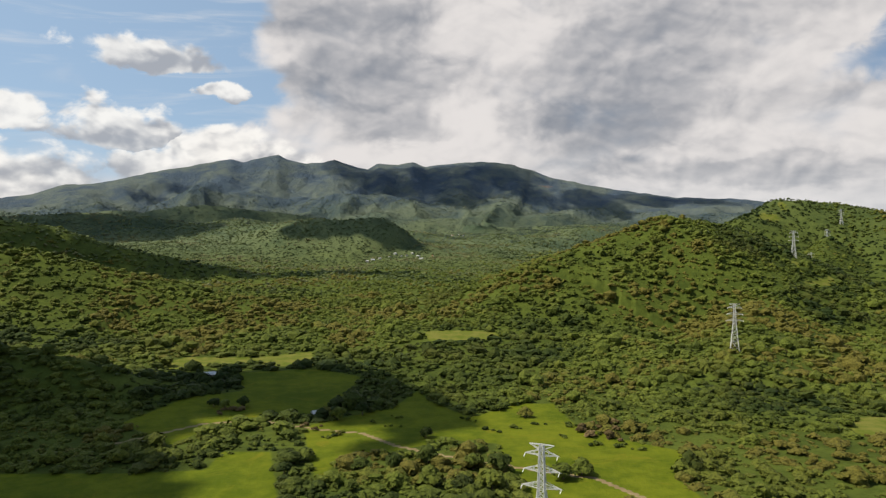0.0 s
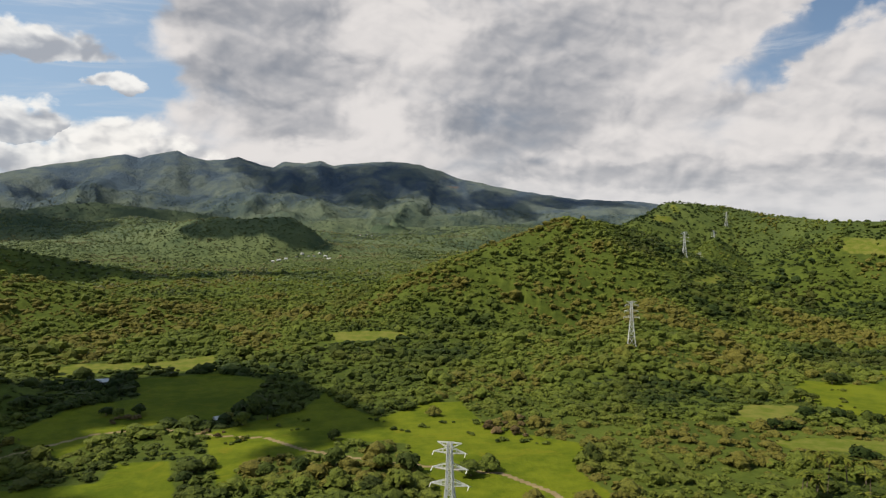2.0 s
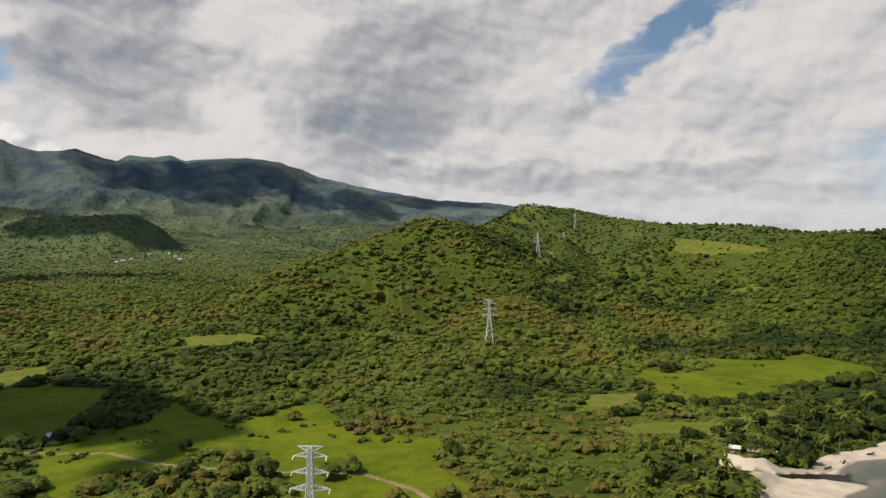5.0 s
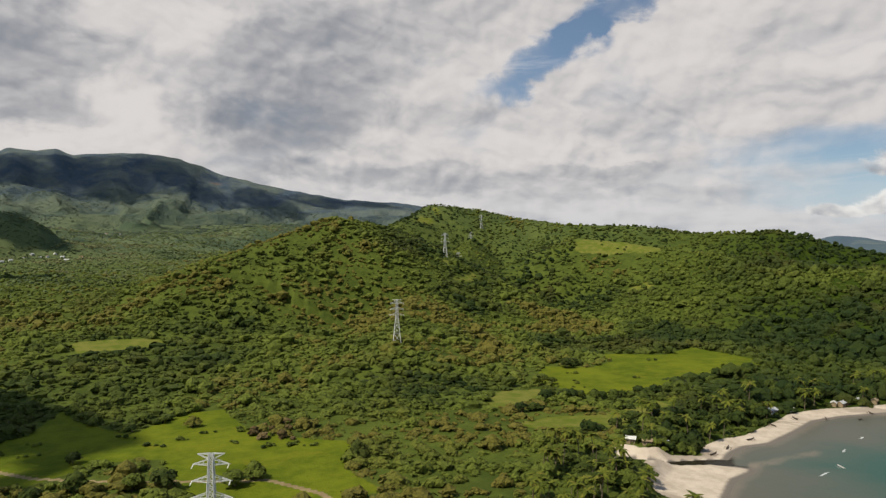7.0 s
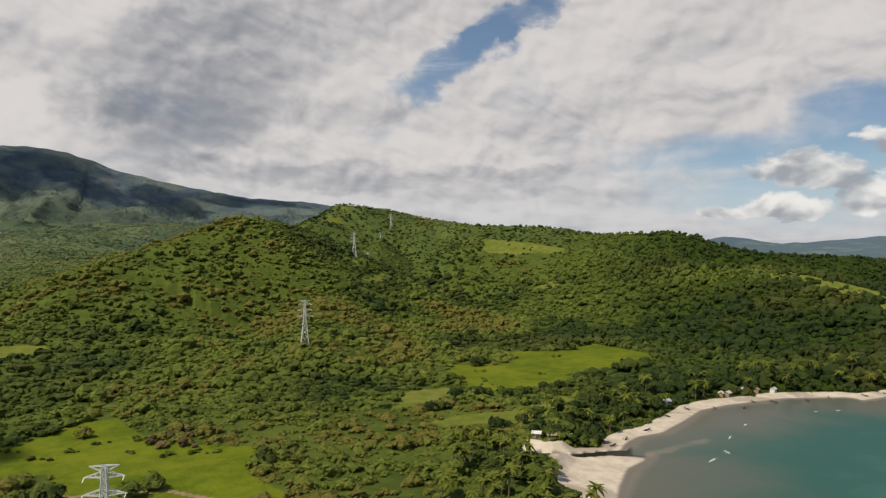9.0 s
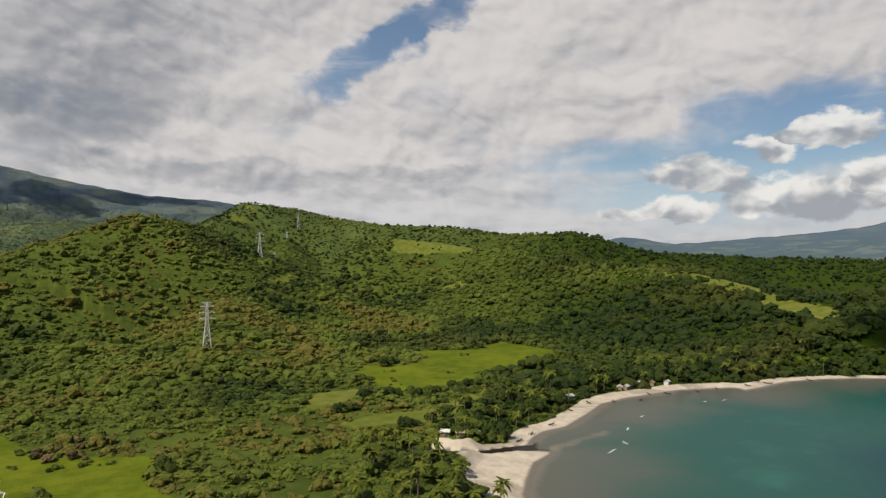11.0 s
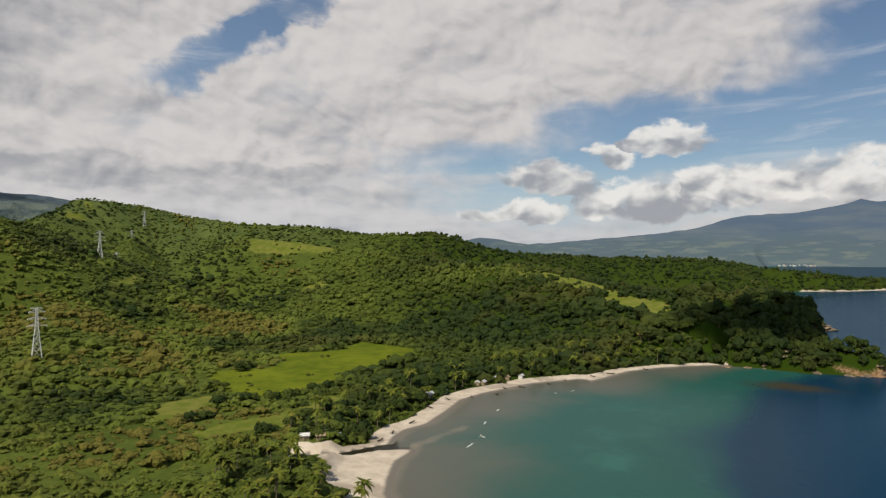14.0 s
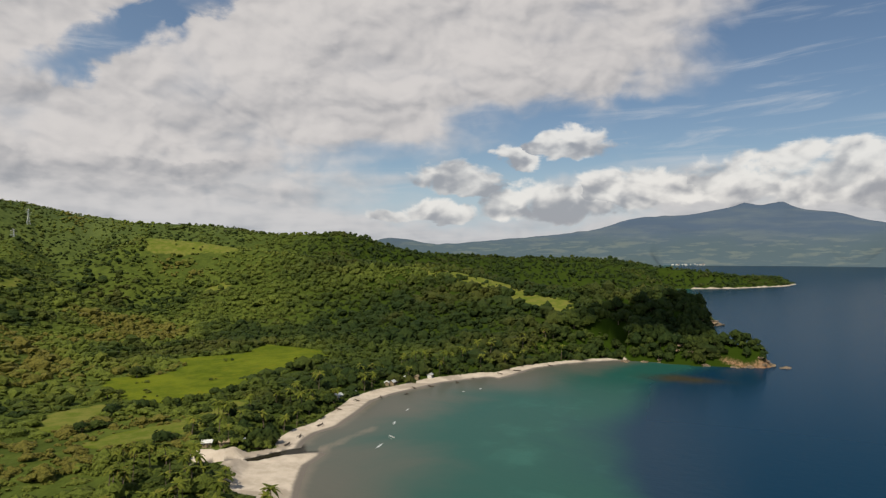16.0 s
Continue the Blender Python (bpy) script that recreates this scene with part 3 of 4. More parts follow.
def sandy(x, y, h, shore):
    """Where the ground is beach sand: the bay's shore and the spit at the stream's mouth."""
    width = (15.5 + 4 * fbm(x, y, 60, 2, 44)) * (1 - 0.25 * smooth(x, 430, 560))
    beach = (1 - smooth(shore, width - 2, width + 2)) * smooth(x, 236, 248) * (1 - smooth(x, 564, 572)) * smooth(y, 118, 126)
    bank, bw = near_line(x, y, STREAM)
    beach = np.maximum(beach, (1 - smooth(bank - bw[..., 0], 2, 5)) * smooth(x, 203, 209) * (1 - smooth(x, 250, 256)))
    spit = soft_inside(x, y, [(180, 140), (196, 163), (244, 186), (246, 191), (242, 199), (235, 203), (222, 208), (212, 206), (204, 209), (196, 204), (190, 194), (180, 172)], 2.0)
    spit = spit * np.where(shore > -30, 1, 0)
    far = (1 - smooth(shore, 3, 6)) * (1 - smooth(h, 1.2, 2.2)) * smooth(x, 1640, 1700) * (1 - smooth(x, 2400, 2500))
    return np.maximum(np.maximum(beach, spit), far)


def grid_mesh(name, X, Y, Z, closed=True):
    """A mesh from rings of points (rows) that close round the columns."""
    nr, nc = X.shape
    idx = np.arange(nr * nc).reshape(nr, nc)
    a, b = idx[:-1], idx[1:]
    quads = np.stack([a, np.roll(a, -1, 1), np.roll(b, -1, 1), b], -1).reshape(-1, 4)
    return raw_mesh(name, np.stack([X, Y, Z], -1).reshape(-1, 3), quads)


def raw_mesh(name, verts, faces, smooth_faces=None):
    """A mesh from arrays; all faces have the same number of corners."""
    me = bpy.data.meshes.new(name)
    n = faces.shape[1]
    me.vertices.add(len(verts))
    me.vertices.foreach_set("co", np.ascontiguousarray(verts, np.float32).ravel())
    me.loops.add(faces.size)
    me.loops.foreach_set("vertex_index", np.ascontiguousarray(faces, np.int32).ravel())
    me.polygons.add(len(faces))
    me.polygons.foreach_set("loop_start", np.arange(0, faces.size, n, dtype=np.int32))
    me.polygons.foreach_set("use_smooth", np.ones(len(faces), bool) if smooth_faces is None else smooth_faces)
    me.update(calc_edges=True)
    return me


def store(me, name, values):
    me.attributes.new(name, "FLOAT", "POINT").data.foreach_set("value", np.ascontiguousarray(values, np.float32).ravel())


bearings = np.radians(np.concatenate([np.arange(-38, 101, 0.2), np.arange(101, 322, 3.0)]))
rings = np.concatenate([[0.02, 30.0, 80.0, 140.0], np.geomspace(180, 700, 150)[:-1], np.geomspace(700, 2600, 110)[:-1], np.geomspace(2600, 4960, 120)])
RR, AA = np.meshgrid(rings, bearings, indexing="ij")
GX, GY = RR * np.sin(AA), RR * np.cos(AA)
GZ, GSHORE = land_height(GX, GY)
me = grid_mesh("ground", GX, GY, GZ)
field, dry = open_ground(GX, GY)
sand = sandy(GX, GY, GZ, GSHORE)
road_d, _ = near_line(GX, GY, ROAD)
store(me, "field", field)
store(me, "dry", dry)
store(me, "sand", sand)
store(me, "wet", (1 - smooth(GZ, 0.05, 0.4)) * np.where((RR < 1200) & ((GX < 560) | (GY > 126)), 1, 0))
store(me, "earth", np.maximum(1 - smooth(road_d, 0.6, 2.2), 0))
# where the land takes the volcano's colour with haze painted in
store(me, "volcano_haze", smooth(RR, 3600, 4300) * smooth(AA, radians(46), radians(54)) * (1 - smooth(AA, radians(130), radians(150))))
cliff = (1 - smooth(GSHORE, 1.5, 5)) * smooth(GX, 566, 580) * (1 - smooth(GX, 1000, 1100)) * np.where(RR < 1500, 1, 0)
bluff = np.exp(-(((GX - 1652) / 14) ** 2 + ((GY - 262) / 14) ** 2)) * 1.2
scar = np.exp(-(((GX - 640) / 80) ** 2 + ((GY - 4175) / 24) ** 2)) * 0.62
bare = np.exp(-(((GX - 583) / 14) ** 2 + ((GY - 196) / 12) ** 2)) * 0.8
store(me, "clay", np.maximum.reduce([cliff * 0.75, bluff, scar, bare]))
cape_land = np.where((GX > 556) & (GX < 800) & (GY < 190), 1.0, 0.0)
store(me, "bay_side", np.maximum(smooth(np.degrees(AA), 42, 60) * smooth(RR, 150, 230) * (1 - smooth(RR, 2300, 2600)) * 0.8, cape_land))
# weights of the painted haze by distance; far also scales the bump
store(me, "distance_haze", smooth(RR, 2900, 4200))
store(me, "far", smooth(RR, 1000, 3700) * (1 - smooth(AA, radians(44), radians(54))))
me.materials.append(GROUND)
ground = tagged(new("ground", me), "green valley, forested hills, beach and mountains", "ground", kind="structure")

sea_rings = np.concatenate([[100.0], np.geomspace(150, 4960, 170)])
sea_bearings = np.radians(np.concatenate([np.arange(30, 101, 0.4), np.arange(101, 390, 4.0)]))
SR, SA = np.meshgrid(sea_rings, sea_bearings, indexing="ij")
SX, SY = SR * np.sin(SA), SR * np.cos(SA)
_, sea_shore = land_height(SX, SY)
me = grid_mesh("sea", SX, SY, np.zeros_like(SX))
store(me, "depth", np.clip(-sea_shore / 260 + 0.85 * smooth(np.degrees(SA), 75, 90), 0, 1.2) * np.where(SR > 150, 1, 0))
stream_d, _ = near_line(SX, SY, STREAM[:-1])
store(me, "stream", (1 - smooth(stream_d, 7, 13)) * smooth(sea_shore, -4, 1))
bar_d, _ = near_line(SX, SY, [(246, 198), (258, 192), (272, 194), (290, 192)])
store(me, "bar", smooth(stream_d, 5, 9) * np.where(sea_shore < 2, 1, 0) * (0.62 * (1 - smooth(bar_d, 1.0, 7)) + 0.6 * (1 - smooth(-sea_shore, 0, 9)) * np.where((SX > 180) & (SX < 570) & (SR < 620), 1, 0)))
store(me, "shoal", np.exp(-(((SX - 506) / 19) ** 2 + ((SY - 70) / 36) ** 2)))
me.materials.append(WATER)
sea = tagged(new("sea", me), "calm teal bay turning deep blue offshore", "water", kind="structure")

# ---- woods ----
rng = np.random.default_rng(5)
ICO_V = np.array([(0, 0, 1)] + [(0.894 * math.cos(a), 0.894 * math.sin(a), 0.447) for a in np.arange(5) * 1.2566]
                 + [(0.894 * math.cos(a), 0.894 * math.sin(a), -0.447) for a in np.arange(5) * 1.2566 + 0.6283] + [(0, 0, -1)])
ICO_F = np.array([(0, 1 + i, 1 + (i + 1) % 5) for i in range(5)] + [(1 + i, 6 + i, 1 + (i + 1) % 5) for i in range(5)]
                 + [(1 + (i + 1) % 5, 6 + i, 6 + (i + 1) % 5) for i in range(5)] + [(11, 6 + (i + 1) % 5, 6 + i) for i in range(5)])


def crown_shape(r, lobes, tufts, size, cores=9):
    """Crown of unit radius standing on z = 0: dark cores of several lobes, set about with many small leaf clumps."""
    verts, faces, n = [], [], 0
    centres = [(0, 0, 0.78, 0.72)]
    for i in range(lobes - 1):
        a = i * 6.283 / max(lobes - 1, 1) + r.uniform(-0.5, 0.5)
        d = r.uniform(0.38, 0.62)
        centres.append((d * math.cos(a), d * math.sin(a), r.uniform(0.45, 0.85), r.uniform(0.36, 0.55)))
    for cx, cy, cz, s in centres[:cores]:
        v = ICO_V * s * 0.98 * r.uniform(0.72, 1.22, (12, 1)) * (r.uniform(0.8, 1.2), r.uniform(0.8, 1.2), 0.85)
        verts.append(v + (cx, cy, cz))
        faces.append(ICO_F[:15] + n)  # open below, where it stands in the undergrowth
        n += 12
    solid = 15 * len(centres[:cores])
    for i in range(tufts):
        cx, cy, cz, s = centres[i % len(centres)]
        d = r.normal(size=3)
        d[2] = abs(d[2]) * 1.1 - 0.25
        d /= np.linalg.norm(d)
        c = np.array((cx, cy, cz)) + d * s * r.uniform(0.8, 1.12) * (1, 1, 0.85)
        nrm = d + r.normal(size=3) * 0.32 + np.array((0, 0, 0.55))
        nrm /= np.linalg.norm(nrm)
        u = np.cross(nrm, r.normal(size=3))
        u /= np.linalg.norm(u)
        q = np.cross(nrm, u)
        k = size * r.uniform(0.7, 1.35)
        ring = [c + k * (u * math.cos(a) + q * math.sin(a)) * r.uniform(0.65, 1.2) + nrm * r.uniform(-0.3, 0.1) * k for a in (0.3, 1.8, 3.4, 4.9)]
        verts.append(np.array(ring))
        faces.append(np.array([(0, 1, 2), (0, 2, 3)]) + n)
        n += 4
    return np.concatenate(verts), np.concatenate(faces), solid


def scatter(shapes, P, R, H, tint, name, mat, label):
    """One mesh of many plants: positions, radii, height factors and tints; each takes one of the shapes, turned at random."""
    which = rng.integers(0, len(shapes), len(P))
    V, F, T, n = [], [], [], 0
    for i, (sv, sf, _) in enumerate(shapes):
        m = which == i
        k = m.sum()
        if not k:
            continue
        a = rng.uniform(0, 6.283, k)
        ca, sa = np.cos(a)[:, None], np.sin(a)[:, None]
        x = (sv[:, 0] * ca - sv[:, 1] * sa) * R[m][:, None] + P[m, 0][:, None]
        y = (sv[:, 0] * sa + sv[:, 1] * ca) * R[m][:, None] + P[m, 1][:, None]
        z = sv[:, 2] * (R[m] * H[m])[:, None] + P[m, 2][:, None]
        V.append(np.stack([x, y, z], -1).reshape(-1, 3))
        F.append((sf[None] + (np.arange(k) * len(sv))[:, None, None] + n).reshape(-1, 3))
        T.append(np.repeat(tint[m], len(sv)))
        n += k * len(sv)
    me = raw_mesh(name, np.concatenate(V), np.concatenate(F), np.zeros(sum(len(f) for f in F), bool))
    store(me, "tint", np.concatenate(T))
    me.materials.append(mat)
    return tagged(new(name, me), label, "trees", kind="stuff")


# highest angle of sight in front of each place, to leave out what the hills hide
_el = (np.maximum(GZ, 0) - EYE) / RR
HORIZON = np.maximum.accumulate(_el, 0)
NB = int(np.sum(bearings < radians(101)))


def in_sight(x, y, top):
    r, a = np.hypot(x, y), np.degrees(np.arctan2(x, y))
    i = np.clip(np.searchsorted(rings, r) - 1, 0, len(rings) - 1)
    j = np.clip(((a + 38) / 0.2).astype(int), 0, NB - 1)
    return (top - EYE) / r > HORIZON[i, j] - 0.004


def wood_sites(r0, r1, area, keep, seed, a0=-37, a1=99):
    """Places for trees between two distances, about one to each area of ground, thinned to glades."""
    g = np.random.default_rng(seed)
    count = int(0.5 * radians(a1 - a0) * (r1 * r1 - r0 * r0) / area)
    r, a = np.sqrt(g.uniform(r0 * r0, r1 * r1, count)), np.radians(g.uniform(a0, a1, count))
    x, y = r * np.sin(a), r * np.cos(a)
    h, shore = land_height(x, y)
    field, dry_f = open_ground(x, y)
    road, _ = near_line(x, y, ROAD)
    ok = (shore > 3) & (h > 0.5) & (field < 0.45) & (dry_f + 0.9 * fbm(x, y, 26, 2, 75) < g.uniform(0.3, 1.05, count)) & (sandy(x, y, h, shore) < 0.25) & (road > 3.5)
    dense = fbm(x, y, 70, 3, 61) + (0.45 * fbm(x, y, 170, 3, 53) + 0.8 * fbm(x, y, 330, 3, 57) * smooth(r, 900, 1400)) * smooth(r, 420, 600) + 0.7 * fbm(x, y, 18, 2, 71) + keep + 0.3 * smooth(np.degrees(a), 36, 50)
    ok &= g.uniform(-0.5, 0.5, count) < dense
    ok &= in_sight(x, y, h + 9)
    return np.stack([x, y, h], -1)[ok]


sr = np.random.default_rng(11)
NEAR = [crown_shape(sr, 6, 30, 0.22, 4) for _ in range(8)]
MID = [crown_shape(sr, 4, 5, 0.28, 2) for _ in range(12)]
FAR = [crown_shape(sr, 2, 2, 0.42, 1) for _ in range(12)]


def plant(sites, shapes, lo, hi, name, label, mat):
    k = len(sites)
    grove = 0.5 + 0.5 * fbm(sites[:, 0], sites[:, 1], 45, 2, 83)
    R = lo + (hi - lo) * rng.beta(0.75, 2.9, k) * (0.3 + 1.4 * grove)
    Hf = rng.uniform(0.45, 1.0, k)
    tint = np.clip(0.34 * rng.uniform(0, 1, k) + 0.66 * (0.58 + 1.9 * fbm(sites[:, 0], sites[:, 1], 95, 4, 91)), 0, 0.999)
    tint = tint * (1 - 0.6 * smooth(fbm(sites[:, 0], sites[:, 1], 130, 3, 29), 0.05, 0.3))  # darker evergreen groves
    bearing = np.degrees(np.arctan2(sites[:, 0], sites[:, 1]))
    away = np.hypot(sites[:, 0], sites[:, 1])
    bay_side = smooth(bearing, 40, 58) * smooth(away, 330, 460)  # darker, taller trees towards the bay and the headland
    tint = tint * (1 - bay_side * np.clip(0.9 - 0.9 * np.maximum(fbm(sites[:, 0], sites[:, 1], 150, 3, 37), 0), 0, 1))
    tint = np.clip(tint + 0.2 * (1 - smooth(bearing, -8, 12)) * smooth(away, 420, 620), 0, 0.999)
    tint = np.clip(tint + 0.10 * smooth(bearing, 8, 22) * (1 - smooth(bearing, 40, 52)) * (1 - smooth(away, 700, 1000)), 0, 0.999)
    tint = np.clip(tint + 0.22 * smooth(bearing, 30, 45) * (1 - smooth(away, 300, 380)), 0, 0.999)
    R, Hf = R * (1 + 0.15 * bay_side), Hf * (1 + 0.25 * bay_side)
    sites = sites.copy()
    sites[:, 2] += R * Hf * rng.uniform(-0.75, -0.1, k)
    return scatter(shapes, sites, R, Hf, tint, name, mat, label)


near_sites = wood_sites(170, 430, 17, 0.38, 1)
near_sites = near_sites[np.argsort(np.hypot(near_sites[:, 0], near_sites[:, 1]))]
SOLO = 190  # the nearest trees stand as things of their own
mid_sites = wood_sites(430, 1000, 29, 0.72, 2)
scrub_sites = wood_sites(230, 900, 55, 1.4, 9)
outer = np.concatenate([wood_sites(1000, 2300, 70, 0.55, 4, 9, 99), wood_sites(1000, 3000, 92, 0.8, 3, -37, 9), wood_sites(2300, 3000, 105, 0.5, 6, 9, 26),
                        wood_sites(3000, 3900, 260, 0.4, 7, -37, 24)])
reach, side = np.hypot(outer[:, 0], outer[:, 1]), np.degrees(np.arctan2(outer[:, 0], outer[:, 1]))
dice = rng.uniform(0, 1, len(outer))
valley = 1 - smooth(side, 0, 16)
# more of the far woods get the leaf colour with painted haze
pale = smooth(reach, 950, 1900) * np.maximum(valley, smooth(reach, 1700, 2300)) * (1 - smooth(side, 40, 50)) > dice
# beyond about 2100 m the woods shift to the blue-hazed leaf colour
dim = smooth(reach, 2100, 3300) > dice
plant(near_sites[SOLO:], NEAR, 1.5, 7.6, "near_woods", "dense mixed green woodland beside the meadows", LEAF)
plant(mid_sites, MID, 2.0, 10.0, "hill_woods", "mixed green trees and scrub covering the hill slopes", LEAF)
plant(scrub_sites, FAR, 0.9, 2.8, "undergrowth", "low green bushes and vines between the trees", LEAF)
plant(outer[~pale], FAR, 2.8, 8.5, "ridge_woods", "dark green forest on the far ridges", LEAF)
plant(outer[pale & ~dim], FAR, 3.0, 8.0, "valley_woods", "distant green forest over the valley floor, with haze tinted into its colour", HAZED_LEAF)
plant(outer[pale & dim], FAR, 3.5, 8.0, "mountain_woods", "forest at the foot of the mountains, with blue haze tinted into its colour", BLUE_HAZE_LEAF)

# ---- pylons ----
def part(name, bm, mat, parent, label=""):
    me = bpy.data.meshes.new(name)
    bm.to_mesh(me)
    bm.free()
    me.materials.append(mat)
    ob = new(name, me)
    ob.parent = parent
    return tagged(ob, label)


def strut(bm, a, b, w):
    a, b = Vector(a), Vector(b)
    d = b - a
    m = Matrix.Translation((a + b) / 2) @ d.to_track_quat("Z", "Y").to_matrix().to_4x4() @ Matrix.Diagonal((w, w, d.length, 1))
    bmesh.ops.create_cube(bm, size=1.0, matrix=m)


def pylon(tall=33.0):
    """Double-circuit lattice pylon: four tapering legs, three pairs of arms and an earth-wire beam."""
    root = new("pylon")
    waist, top = tall * 0.62, tall

    def half(z):
        return 2.9 + (0.95 - 2.9) * z / waist if z < waist else 0.95 + (0.55 - 0.95) * (z - waist) / (top - waist)

    corners = [(1, 1), (-1, 1), (-1, -1), (1, -1)]
    for cx, cy in corners:
        bm = bmesh.new()
        strut(bm, (cx * half(0), cy * half(0), 0), (cx * half(waist), cy * half(waist), waist), 0.30)
        strut(bm, (cx * half(waist), cy * half(waist), waist), (cx * half(top), cy * half(top), top), 0.26)
        part("leg", bm, STEEL, root)
        bm = bmesh.new()
        bmesh.ops.create_cube(bm, size=1.0, matrix=Matrix.Translation((cx * half(0), cy * half(0), 0)) @ Matrix.Diagonal((0.9, 0.9, 1.0, 1)))
        part("footing", bm, CONCRETE, root, "concrete footing")
    levels = [0, 6.5, 11.5, 15.5, 18.5, waist]
    z = waist
    while z < top - 0.6:
        z = min(z + 1.7, top)
        levels.append(z)
    for i in range(4):
        (ax, ay), (bx, by) = corners[i], corners[(i + 1) % 4]
        bm = bmesh.new()
        for z0, z1 in zip(levels[:-1], levels[1:]):
            h0, h1 = half(z0), half(z1)
            strut(bm, (ax * h0, ay * h0, z0), (bx * h1, by * h1, z1), 0.16)
            strut(bm, (bx * h0, by * h0, z0), (ax * h1, ay * h1, z1), 0.16)
            strut(bm, (ax * h1, ay * h1, z1), (bx * h1, by * h1, z1), 0.14)
        part("bracing", bm, STEEL, root)
    for z, reach in ((waist + 0.5, 5.6), (waist + 5.1, 5.1), (waist + 9.6, 4.7)):
        for s in (-1, 1):
            bm = bmesh.new()
            tip = (s * reach, 0, z + 0.2)
            for y in (-1, 1):
                strut(bm, (s * half(z), y * half(z), z), tip, 0.20)
                strut(bm, (s * half(z + 1.5), y * half(z), z + 1.5), tip, 0.18)
                for f in (0.35, 0.65):
                    x = s * (half(z) + (reach - half(z)) * f)
                    strut(bm, (x, y * half(z) * (1 - f), z + 0.2 * f), (x, y * half(z) * (1 - f), z + 1.5 - 1.3 * f), 0.12)
            arm = part("crossarm", bm, STEEL, root)
            bm = bmesh.new()
            for y, dz in ((-1, -0.5), (1, -0.5)):
                strut(bm, tip, (s * reach, y * 1.7, z + dz), 0.20)
            part("insulator", bm, CERAMIC, arm, "pale insulator strings")
    for s in (-1, 1):
        bm = bmesh.new()
        for y in (-1, 1):
            strut(bm, (s * half(top), y * half(top), top - 1.4), (s * 3.6, 0, top), 0.18)
            strut(bm, (s * half(top), y * half(top), top), (s * 3.6, 0, top), 0.20)
        part("earth_wire_arm", bm, STEEL, root)
    return tagged(root, "light grey steel lattice pylon with three pairs of arms", "pylon", "pylons of the power line")


def ground_z(x, y):
    return float(land_height(np.array([float(x)]), np.array([float(y)]))[0][0])


first = pylon()
LINE = [(8.37, 190, -24), (23.5, 518, -20), (27.6, 925, -15), (28.75, 1240, -10), (29.8, 1530, -8), (30.7, 1620, -6)]
for i, (a, r, turn) in enumerate(LINE):
    x, y = at(a, r)
    m = pose(x, y, ground_z(x, y) - 0.2, 0, 0, turn)
    if i == 0:
        first.matrix_basis = m
    else:
        copy_thing(first, m)

# ---- cumulus overhead, out of view, whose shadows lie on the land ----
def puff_mesh(seed, mat):
    sph = bmesh.new()
    bmesh.ops.create_icosphere(sph, subdivisions=3, radius=1.0)
    for v in sph.verts:
        n = noise.fractal(v.co * 1.6 + Vector((seed * 7.3, 0, 0)), 0.8, 2.0, 4)
        v.co *= 1 + 0.45 * n
        v.co.z *= 0.4
    me = bpy.data.meshes.new("puff")
    sph.to_mesh(me)
    sph.free()
    me.materials.append(mat)
    return me


PUFFS = [puff_mesh(i, VAPOUR) for i in range(4)]
THIN_PUFFS = [puff_mesh(i, THIN_VAPOUR) for i in range(4)]
LIGHT_PUFFS = [puff_mesh(i, LIGHT_VAPOUR) for i in range(4)]


def cloud_over(spots, height, seed):
    """A cumulus bank between the sun and the given places (bearing, distance, radius): puffs of cloud over each."""
    r = random.Random(seed)
    root = new("cumulus_cloud")
    x, y = at(*spots[0][:2])
    root.location = Vector((x, y, ground_z(x, y))) + TO_SUN * (height / TO_SUN.z)
    for a, d, rad in spots:
        x, y = at(a, d)
        c = Vector((x, y, ground_z(x, y))) + TO_SUN * (height / TO_SUN.z) - root.location
        for i in range(4):
            size = rad * (0.85 if i == 0 else r.uniform(0.35, 0.6))
            off = Vector((0, 0, 0)) if i == 0 else Vector((r.uniform(-0.8, 0.8) * rad, r.uniform(-0.8, 0.8) * rad, r.uniform(-0.2, 0.2) * rad))
            ob = new("puff", r.choice(PUFFS if height < 1000 else LIGHT_PUFFS if height < 2000 else THIN_PUFFS))
            ob.parent = root
            ob.matrix_basis = Matrix.LocRotScale(c + off, Euler((0, 0, r.uniform(0, 6.28))), (size, size, size))
    return tagged(root, "white cumulus cloud out of view, placed to shade the land", "cloud", "drifting clouds")


# ---- trees that stand by themselves ----
def mesh_part(name, me, parent, label=""):
    ob = new(name, me)
    ob.parent = parent
    return tagged(ob, label)


def crown_mesh(name, shape, mat, lift=0.0, vary=1.0):
    me = raw_mesh(name, shape[0] + (0, 0, lift), shape[1], np.arange(len(shape[1])) < shape[2])
    store(me, "solo", np.full(len(shape[0]), vary))
    me.materials.append(mat)
    return me


def tube(bm, a, b, r0, r1, sides=6):
    a, b = Vector(a), Vector(b)
    q = (b - a).to_track_quat("Z", "Y")
    rows = []
    for p, r in ((a, r0), (b, r1)):
        rows.append([bm.verts.new(p + q @ Vector((r * math.cos(i * 6.2832 / sides), r * math.sin(i * 6.2832 / sides), 0))) for i in range(sides)])
    for i in range(sides):
        bm.faces.new((rows[0][i], rows[0][(i + 1) % sides], rows[1][(i + 1) % sides], rows[1][i]))


